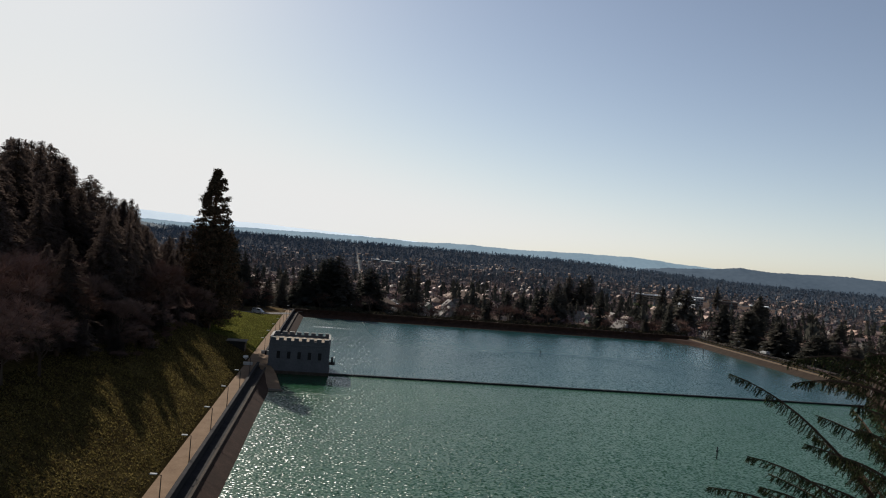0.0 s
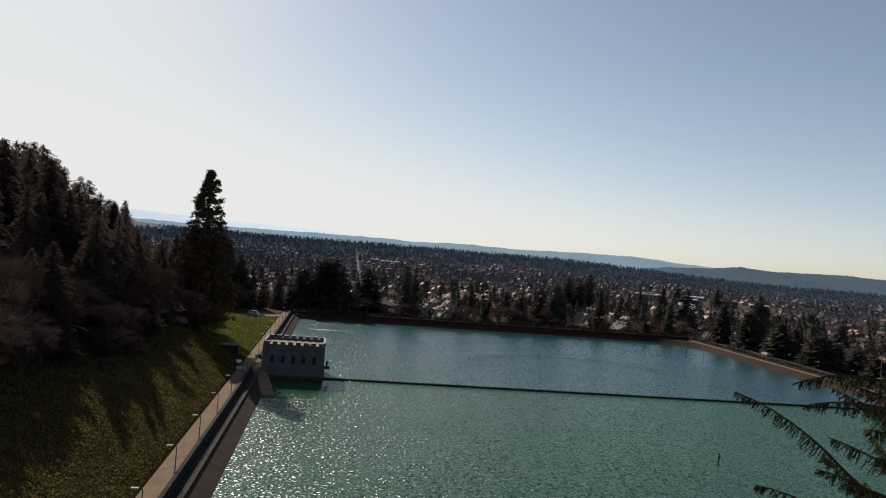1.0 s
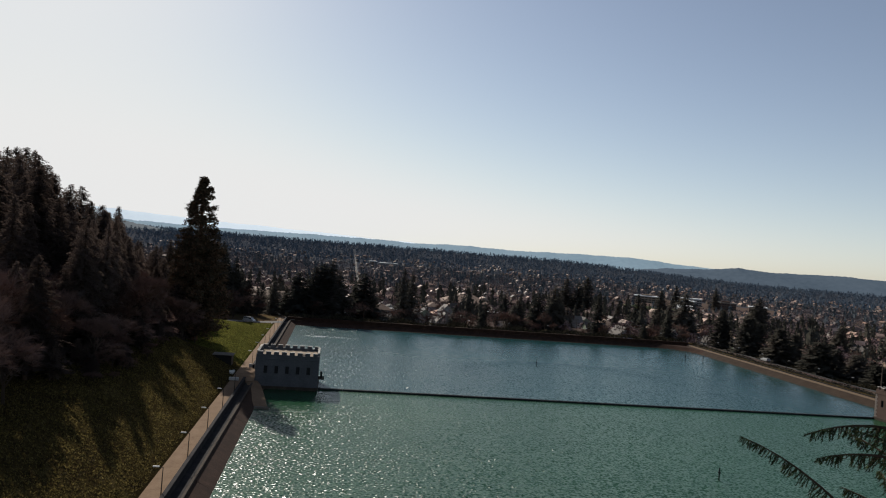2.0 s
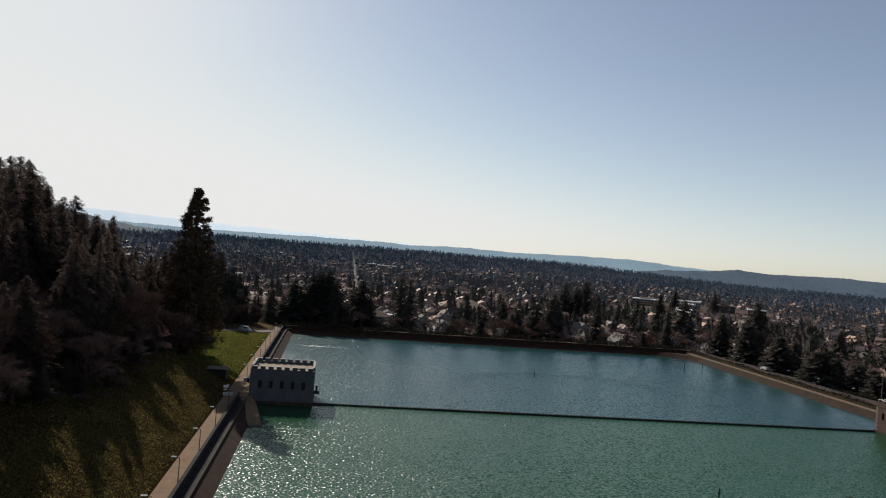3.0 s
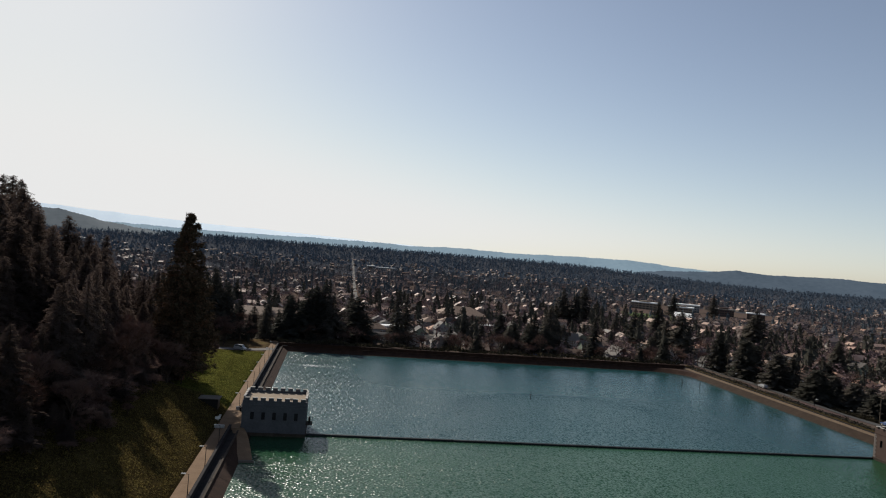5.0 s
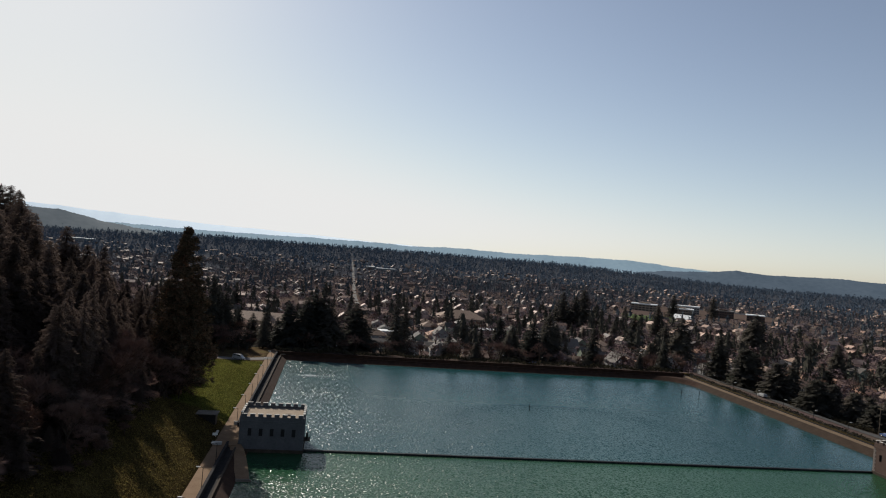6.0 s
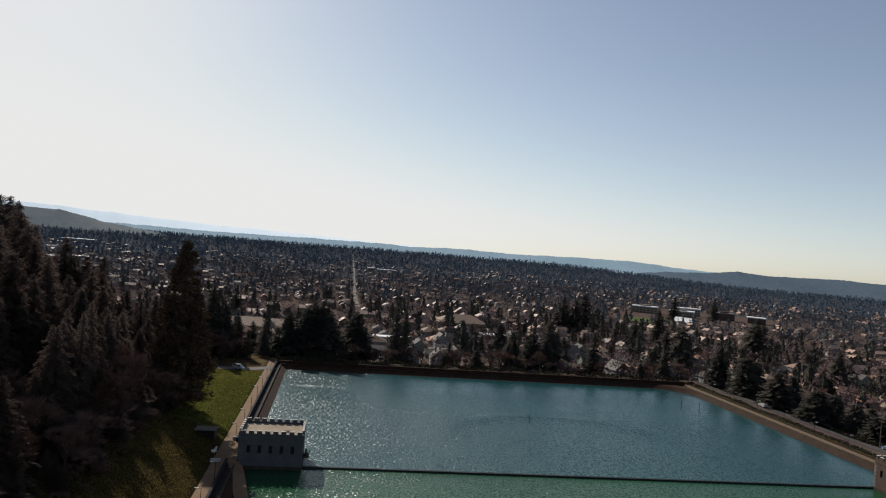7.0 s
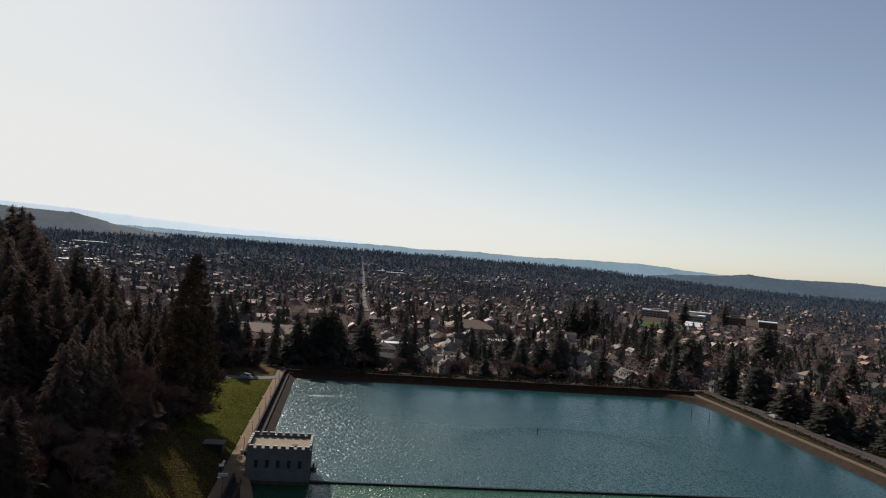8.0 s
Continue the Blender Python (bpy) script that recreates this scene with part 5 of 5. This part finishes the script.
part("board", boxed(-0.6, 0.6, -0.06, -0.055 + 0.03, 1.0, 1.6), TRIM, notice)

# white water where the inlet boils up
rng = np.random.RandomState(77)
fx = np.concatenate([rng.normal(-1.5, 2.6, 260), rng.normal(6.0, 3.0, 90)])
fy = 268.6 + rng.normal(0, 0.8, 350) - 0.02 * fx
vs, fs = [], []
for px, py in zip(fx, fy):
    r = rng.uniform(0.05, 0.15)
    k = len(vs)
    vs += [(px + r * math.cos(q), py + r * math.sin(q), -0.02) for q in (0, 1.26, 2.51, 3.77, 5.03)] + [(px, py, r * rng.uniform(0.5, 1.1))]
    fs += [(k + q, k + (q + 1) % 5, k + 5) for q in range(5)]
tagged(new("foam", mesh_of("foam", vs, fs, CAPFOAM, smooth=True)), "white churned water over the inlet in the reservoir", "foam", kind="stuff")

# curved kerb at the far corner
arc = [(-15.0 + 17.0 * f, 301.5 + 2.6 * math.sin(math.pi * (0.25 + 0.55 * f)), 1.75 - 1.1 * f * f) for f in [i / 16 for i in range(17)]]
segs = [(*arc[i], *arc[i + 1], 0.16, 0.16) for i in range(16)]
tagged(new("corner_kerb", mesh_of("corner_kerb", *prism(segs, 6), KERB)), "pale curved kerb at the basin's corner", "kerb", kind="structure")


# ---- cars ----
def car(name, length, height, paint, label, group, at, van=False):
    e = thing(name, label, "car", group, at=at)
    L, H = length / 2, height
    side = [(-L, 0.45), (-L, 0.85), (-L + 0.1, 0.95), (-L + 0.35, H - 0.12), (-L + 0.6, H), (L - 1.9, H), (L - 1.05, 1.0), (L - 0.12, 0.86), (L, 0.7), (L, 0.4), (L - 0.5, 0.3), (-L + 0.4, 0.3)]
    if van:
        side[5], side[6] = (L - 1.4, H), (L - 0.75, 1.15)
    k = len(side)
    vs, fs = [], []
    for w, inset in ((-0.88, 0.14), (0.88, 0.14)):
        vs += [(x, w * (1 - (inset if z > 1.0 else 0)), z) for x, z in side]
    fs = [tuple(range(k - 1, -1, -1)), tuple(range(k, 2 * k))] + [(i, (i + 1) % k, (i + 1) % k + k, i + k) for i in range(k)]
    part("body", mesh_of("body", vs, fs, paint), paint, e)
    part("windscreen", mesh_of("windscreen", [(side[5][0] + 0.05, -0.7, H - 0.05), (side[5][0] + 0.05, 0.7, H - 0.05), (side[6][0] + 0.03, 0.76, 1.06), (side[6][0] + 0.03, -0.76, 1.06)], [(0, 1, 2, 3)], GLASS), GLASS, e, "dark glass windscreen")
    part("rear_window", mesh_of("rear_window", [(-L + 0.335, -0.66, H - 0.2), (-L + 0.335, 0.66, H - 0.2), (-L + 0.10, 0.72, 1.06), (-L + 0.10, -0.72, 1.06)], [(0, 3, 2, 1)], GLASS), GLASS, e)
    for s in (-1, 1):
        for a, b in ((-L + 0.5, -0.25), (-0.15, side[5][0] + 0.25)):
            part("side_window", boxed(a, b, s * 0.79 - 0.01, s * 0.79 + 0.01, 1.05, H - 0.14), GLASS, e)
        part("headlight", boxed(L - 0.1, L + 0.01, s * 0.62 - 0.16, s * 0.62 + 0.16, 0.6, 0.74, bevel=0.02), TRIM, e)
        part("tail_light", boxed(-L - 0.01, -L + 0.08, s * 0.68 - 0.12, s * 0.68 + 0.12, 0.66, 0.84, bevel=0.02), REDLENS, e)
        for x in (-L + 0.85, L - 0.85):
            w = part("wheel", rod(bmesh.new(), (x, s * 0.74, 0.32), (x, s * 0.92, 0.32), 0.32, 0.32, 14), RUBBER, e)
            part("rim", rod(bmesh.new(), (x, s * 0.921, 0.32), (x, s * 0.935, 0.32), 0.2, 0.2, 10), LAMPHEAD, w)
    return e


def on_ground(x, y, turn, lift=0.14):
    n = Vector((ground_z(x - 1, y) - ground_z(x + 1, y), ground_z(x, y - 1) - ground_z(x, y + 1), 2)).normalized()
    return Matrix.Translation((x, y, ground_z(x, y) + lift)) @ Vector((0, 0, 1)).rotation_difference(n).to_matrix().to_4x4() @ pose(0, 0, 0, 0, 0, turn)


car("parked_van", 4.9, 1.95, CARPAINT[0], "silver parked van with dark windows on the lane", "", on_ground(-29.8, 283.6, -28), True)
kinds = [car("parked_car", 4.5, 1.45, CARPAINT[i % 4], "%s parked car at the kerb" % ("silver", "white", "blue", "dark grey")[i], "parked cars", on_ground(*((186.0, 150.0), (179.8, 262.0), (186.0, 205.0), (186.0, 188.0))[i], 90)) for i in range(4)]
copy_thing(kinds[0], on_ground(180.6, 171, -90))
for i in range(8):
    x = random.uniform(0, 180)
    y = 336 - (x + 60) / 243 * 6 + (2.6 if i % 2 else -2.6)
    copy_thing(kinds[(i * 7) % 4], on_ground(x, y, -1.5 if i % 2 else 178.5))


# ---- houses ----
def house(name, w, d, storeys, pitch, hip, wall, roof, label, chimney=True, porch=True):
    """A detached house with its ridge along y; front towards -y."""
    e = thing(name, label, "house", "houses near the reservoir")
    h = 0.6 + 2.75 * storeys
    rh = pitch * w / 2
    bm = bmesh.new()
    box(bm, -w / 2, w / 2, -d / 2, d / 2, -3.0, h)
    if not hip:
        for y0 in (-d / 2, d / 2 - 0.12):
            pts = [(-w / 2, h), (w / 2, h), (0, h + rh)]
            a = [bm.verts.new((px, y0, pz)) for px, pz in pts]
            b = [bm.verts.new((px, y0 + 0.12, pz)) for px, pz in pts]
            bm.faces.new(a)
            bm.faces.new(b[::-1])
            for i in range(3):
                bm.faces.new((a[i], b[i], b[(i + 1) % 3], a[(i + 1) % 3]))
        bmesh.ops.recalc_face_normals(bm, faces=bm.faces)
    part("wall", bm, wall, e)
    o, t = 0.5, 0.16
    ez = h - o * pitch
    ry = max(0.0, d / 2 - w / 2) if hip else d / 2 + o
    low = [(-w / 2 - o, -d / 2 - o), (w / 2 + o, -d / 2 - o), (w / 2 + o, d / 2 + o), (-w / 2 - o, d / 2 + o)]
    vs = [(x, y, ez + 0.02) for x, y in low] + [(0, -ry, h + rh + 0.04), (0, ry, h + rh + 0.04)]
    vs += [(x, y, z + t) for x, y, z in vs]
    fs = [(6, 7, 10), (7, 8, 11, 10), (8, 9, 11), (9, 6, 10, 11)] if hip else [(7, 8, 11, 10), (9, 6, 10, 11)]
    under = [tuple(i - 6 for i in f[::-1]) for f in fs]
    rim = [(0, 1, 7, 6), (1, 2, 8, 7), (2, 3, 9, 8), (3, 0, 6, 9)] if hip else [(1, 2, 8, 7), (3, 0, 6, 9), (0, 4, 10, 6), (4, 1, 7, 10), (2, 5, 11, 8), (5, 3, 9, 11)]
    rf = part("roof", mesh_of("roof", vs, fs + under + rim, roof), roof, e)
    if chimney:
        part("chimney", boxed(w * 0.2 - 0.35, w * 0.2 + 0.35, -0.4, 0.4, h, h + rh + 0.7, bevel=0.03), BRICK, rf, "brick chimney")
    for s in range(storeys):
        z = 1.4 + 2.75 * s
        for y0, sg in ((-d / 2, -1), (d / 2, 1)):
            for x in (-w * 0.28, w * 0.28):
                win = part("window", boxed(x - 0.55, x + 0.55, min(y0, y0 + sg * 0.05), max(y0, y0 + sg * 0.05), z, z + 1.25), TRIM, e)
                part("pane", boxed(x - 0.45, x + 0.45, min(y0 + sg * 0.052, y0 + sg * 0.06), max(y0 + sg * 0.052, y0 + sg * 0.06), z + 0.1, z + 1.15), GLASS, win)
        for sg in (-1, 1):
            x0 = sg * w / 2
            for y in (-d * 0.25, d * 0.2):
                win = part("window", boxed(min(x0, x0 + sg * 0.05), max(x0, x0 + sg * 0.05), y - 0.6, y + 0.6, z, z + 1.25), TRIM, e)
                part("pane", boxed(min(x0 + sg * 0.052, x0 + sg * 0.06), max(x0 + sg * 0.052, x0 + sg * 0.06), y - 0.5, y + 0.5, z + 0.1, z + 1.15), GLASS, win)
    part("door", boxed(-0.5, 0.5, -d / 2 - 0.06, -d / 2 - 0.003, 0.5, 2.6), WOOD, e)
    if porch:
        pr = part("porch_roof", boxed(-1.8, 1.8, -d / 2 - 1.9, -d / 2 - 0.05, 2.85, 3.05, bevel=0.03), roof, e)
        for x in (-1.6, 1.6):
            part("porch_post", boxed(x - 0.09, x + 0.09, -d / 2 - 1.8, -d / 2 - 1.62, -0.5, 2.85), TRIM, pr)
    return e


def settle(e, x, y, turn):
    e.matrix_basis = pose(x, y, ground_z(x, y) + 0.2, 0, 0, turn)
    return e


random.seed(33)
H = {}
for key, args in {
    "white_gable": (8.5, 11, 2, 0.95, False, SIDING[0], ROOFS[0], "white two-storey house with a steep grey roof"),
    "tan_bungalow": (10, 13, 1, 0.5, False, SIDING[1], ROOFS[1], "tan bungalow with a brown shingle roof"),
    "grey_bungalow": (9.5, 12, 1, 0.6, False, SIDING[2], ROOFS[0], "grey bungalow with a grey shingle roof"),
    "green_house": (8, 12, 2, 0.75, False, SIDING[3], ROOFS[2], "green two-storey house with a dark roof"),
    "rust_hip": (11, 14, 1, 0.55, True, SIDING[1], ROOFS[3], "tan house with a rust-red hipped roof"),
    "grey_hip": (11, 13, 2, 0.5, True, SIDING[2], ROOFS[1], "grey house with a brown hipped roof"),
    "white_bungalow": (9, 14, 1, 0.45, False, SIDING[0], ROOFS[2], "white bungalow with a dark roof")}.items():
    H[key] = house("house", *args)
used = set()


def place(key, x, y, turn):
    if key in used:
        return copy_thing(H[key], pose(x, y, ground_z(x, y) + 0.2, 0, 0, turn))
    used.add(key)
    return settle(H[key], x, y, turn)


taken = []
for key, x, y, turn in (("white_gable", -20.5, 376, 20), ("grey_bungalow", 14, 366, 0), ("white_bungalow", 33, 395, 90), ("grey_hip", 31, 412, 90), ("white_gable", 46.8, 368, 4), ("white_bungalow", 66, 398, 90), ("green_house", 72, 372, 0),
                        ("grey_bungalow", 103, 366, 0), ("grey_hip", 122, 366, 90), ("white_gable", 156.7, 353, 8), ("tan_bungalow", 171, 374, 0), ("white_gable", 186.5, 352, -20), ("grey_hip", 210, 377, 90), ("white_gable", 206, 350, 0),
                        ("rust_hip", 254.8, 331, 30), ("tan_bungalow", 245, 318, 80), ("rust_hip", 264, 350, 0), ("rust_hip", 297, 402, 90), ("tan_bungalow", 285, 380, 0), ("rust_hip", 275, 365, 90), ("grey_hip", 225, 300, 0), ("tan_bungalow", 232, 270, 90)):
    place(key, x, y, turn)
    taken.append((x, y))
names = list(H)
for row in range(7):
    for col in range(9):
        x, y = 240 + 21 * col + 4 * row + random.uniform(-2, 2), 190 + 27 * row + random.uniform(-3, 3)
        if any((x - p) ** 2 + (y - q) ** 2 < 260 for p, q in taken) or random.random() < 0.12 or abs(x - 250) < 6:
            continue
        place(random.choice(("rust_hip", "rust_hip", "tan_bungalow", "grey_hip", "tan_bungalow", "grey_bungalow")), x, y, random.choice((0, 90, 180, 270)) + 12 + random.uniform(-4, 4))
        taken.append((x, y))
for row in range(7):
    for col in range(34):
        x, y = -70 + 18.5 * col + random.uniform(-2.5, 2.5), 352 + 33 * row + random.uniform(-4, 4)
        if x > 62 * (y / 60) or any((x - p) ** 2 + (y - q) ** 2 < 240 for p, q in taken) or abs(x - 30) < 11 and y > 400 or random.random() < 0.18:
            continue
        if any(abs(x - (xx + (y - 336) * 20 / 564)) < 10 for xx in (118, 205, 300, 395)) or math.hypot(x, y) > 590 or math.degrees(math.atan2(x, y)) > 48:
            continue
        place(random.choice(names), x, y, random.choice((0, 90, 180, 270)) + random.uniform(-4, 4))
        taken.append((x, y))


# ---- larger buildings ----
def block(name, x, y, w, d, h, turn, wall, roof, label, bays, raised=None):
    """A flat-roofed building with a roof slab, parapet and rows of windows."""
    e = thing(name, label, "building", at=pose(x, y, ground_z(x, y), 0, 0, turn))
    part("wall", boxed(-w / 2, w / 2, -d / 2, d / 2, -4, h), wall, e)
    rf = part("roof", boxed(-w / 2 - 0.4, w / 2 + 0.4, -d / 2 - 0.4, d / 2 + 0.4, h + 0.003, h + (1.6 if h > 8 else 0.6), bevel=0.05), roof, e, "flat pale roof")
    if raised:
        part("roof_unit", boxed(-w * 0.2, w * 0.2, -d * 0.25, d * 0.25, h + (1.603 if h > 8 else 0.603), h + raised + (1.0 if h > 8 else 0.0)), wall, rf)
    for s in range(max(1, int(h // 4))):
        for i in range(bays):
            u = -w / 2 + (i + 0.5) * w / bays
            part("window", boxed(u - w / bays * 0.36, u + w / bays * 0.36, -d / 2 - 0.06, -d / 2 - 0.003, 1.2 + 4 * s, 3.0 + 4 * s), GLASS, e)
    return e


block("school_building", 640, 1180, 44, 26, 9, -30, SIDING[1], WHITEROOF, "long tan school building with a white roof", 10, 2.5)
block("school_building", 585, 1215, 46, 22, 12, -30, SIDING[1], WHITEROOF, "tall tan school block with a white roof", 7, 3)
block("school_building", 712, 1160, 36, 26, 12, -30, BRICK, ROOFS[0], "long red brick school block", 9, 3)
block("school_building", 757, 1130, 30, 24, 10, -30, BRICK, WHITEROOF, "red brick school wing with a white roof", 6)
block("school_building", 676, 1225, 46, 18, 13, -30, SIDING[0], WHITEROOF, "pale school hall with a white roof", 10)
block("warehouse", 164, 2147, 60, 24, 9, 0, SIDING[0], WHITEROOF, "low white warehouse in the town", 8)
block("warehouse", 120, 2180, 24, 18, 9, 0, SIDING[0], WHITEROOF, "small white warehouse in the town", 3)
block("warehouse", -868, 2520, 105, 40, 12, 8, SIDING[0], WHITEROOF, "long white warehouse far off on the plain", 10)
block("warehouse", -566, 1668, 34, 24, 8, 8, SIDING[0], WHITEROOF, "white warehouse among trees", 5)
block("warehouse", -590, 1590, 40, 22, 8, 8, SIDING[2], WHITEROOF, "grey warehouse with a white roof", 5)
block("store_building", 88, 386, 20, 8, 3.6, 0, SIDING[1], KERB, "low tan building with a pale flat roof", 6)
block("store_building", 68, 411, 24, 9, 3.8, -4, SIDING[2], KERB, "low grey building with a pale flat roof", 6)
block("store_building", 138, 560, 22, 12, 4, 0, SIDING[0], WHITEROOF, "low white building with a flat roof", 5)
block("store_building", 45, 470, 26, 9, 4, 0, SIDING[0], WHITEROOF, "low white building with a flat roof", 6)
church = house("church_building", 30, 48, 2, 0.45, True, SIDING[1], ROOFS[1], "large tan building with a broad brown roof", False, False)
church.matrix_basis = pose(128, 655, ground_z(128, 655), 0, 0, 90)
tagged(church, category="building", group="large buildings")
long_house = house("apartment_building", 22, 70, 2, 0.4, True, SIDING[1], ROOFS[1], "long tan apartment block with a brown roof", False, False)
long_house.matrix_basis = pose(-48, 480, ground_z(-48, 480), 0, 0, 84)
tagged(long_house, category="building", group="large buildings")
hall = house("gabled_hall", 16, 30, 1, 0.8, False, SIDING[0], WHITEROOF, "white hall with a steep white roof", False, False)
hall.matrix_basis = pose(540, 985, ground_z(540, 985), 0, 0, 30)
tagged(hall, category="building", group="large buildings")
vs, fs = [], []
for i in range(13):
    for j in range(9):
        x, y = 440 + 90 * i / 12 + 30 * j / 8, 930 + 130 * j / 8
        vs.append((x, y, ground_z(x, y) + 0.8))
        if i and j:
            b = i * 9 + j
            fs.append((b - 10, b - 1, b, b - 9))
tagged(new("sports_field", mesh_of("sports_field", vs, fs, LAWN)), "bright green mown sports field", "field", kind="structure")


# ---- utility poles and wires ----
def utility_pole(x, y, h, turn):
    e = thing("utility_pole", "weathered wooden utility pole with crossarms", "utility pole", "utility poles along the street", at=pose(x, y, ground_z(x, y), 0, 0, turn))
    part("pole", rod(bmesh.new(), (0, 0, -1), (0, 0, h), 0.17, 0.11, 8), WOOD, e)
    for z in (h - 0.6, h - 1.7):
        part("crossarm", boxed(-1.2, 1.2, -0.08, 0.08, z - 0.07, z + 0.07), WOOD, e)
    for xx in (-1.05, 0.5, 1.05):
        part("insulator", rod(bmesh.new(), (xx, 0, h - 0.53), (xx, 0, h - 0.3), 0.05, 0.03, 6), LAMPHEAD, e)
    return (x, y, ground_z(x, y) + h - 0.3, turn)


poles = [utility_pole(-10 + 34 * i, 342 - 0.8 * i, 11, 0) for i in range(8)]
poles2 = [utility_pole(187.5, 120 + 30 * i, 10.5, 90) for i in range(8)]
for line in (poles, poles2):
    for k, dx in enumerate((-1.05, 1.05)):
        pts = []
        for a, b in zip(line, line[1:]):
            off = (dx, 0) if a[3] == 0 else (0, dx)
            for i in range(8):
                f = i / 8
                pts.append((a[0] + (b[0] - a[0]) * f + off[0], a[1] + (b[1] - a[1]) * f + off[1], a[2] + (b[2] - a[2]) * f - 3.0 * f * (1 - f)))
        vs = [(x + 0.025 * math.cos(q), y + 0.025 * math.cos(q), z + 0.025 * math.sin(q)) for x, y, z in pts for q in (0.5, 2.6, 4.7)]
        fs = [(3 * i + q, 3 * i + (q + 1) % 3, 3 * i + 3 + (q + 1) % 3, 3 * i + 3 + q) for i in range(len(pts) - 1) for q in range(3)]
        tagged(new("overhead_wire", mesh_of("overhead_wire", vs, fs, IRON)), "thin dark overhead wire between poles", "wire", "overhead wires")
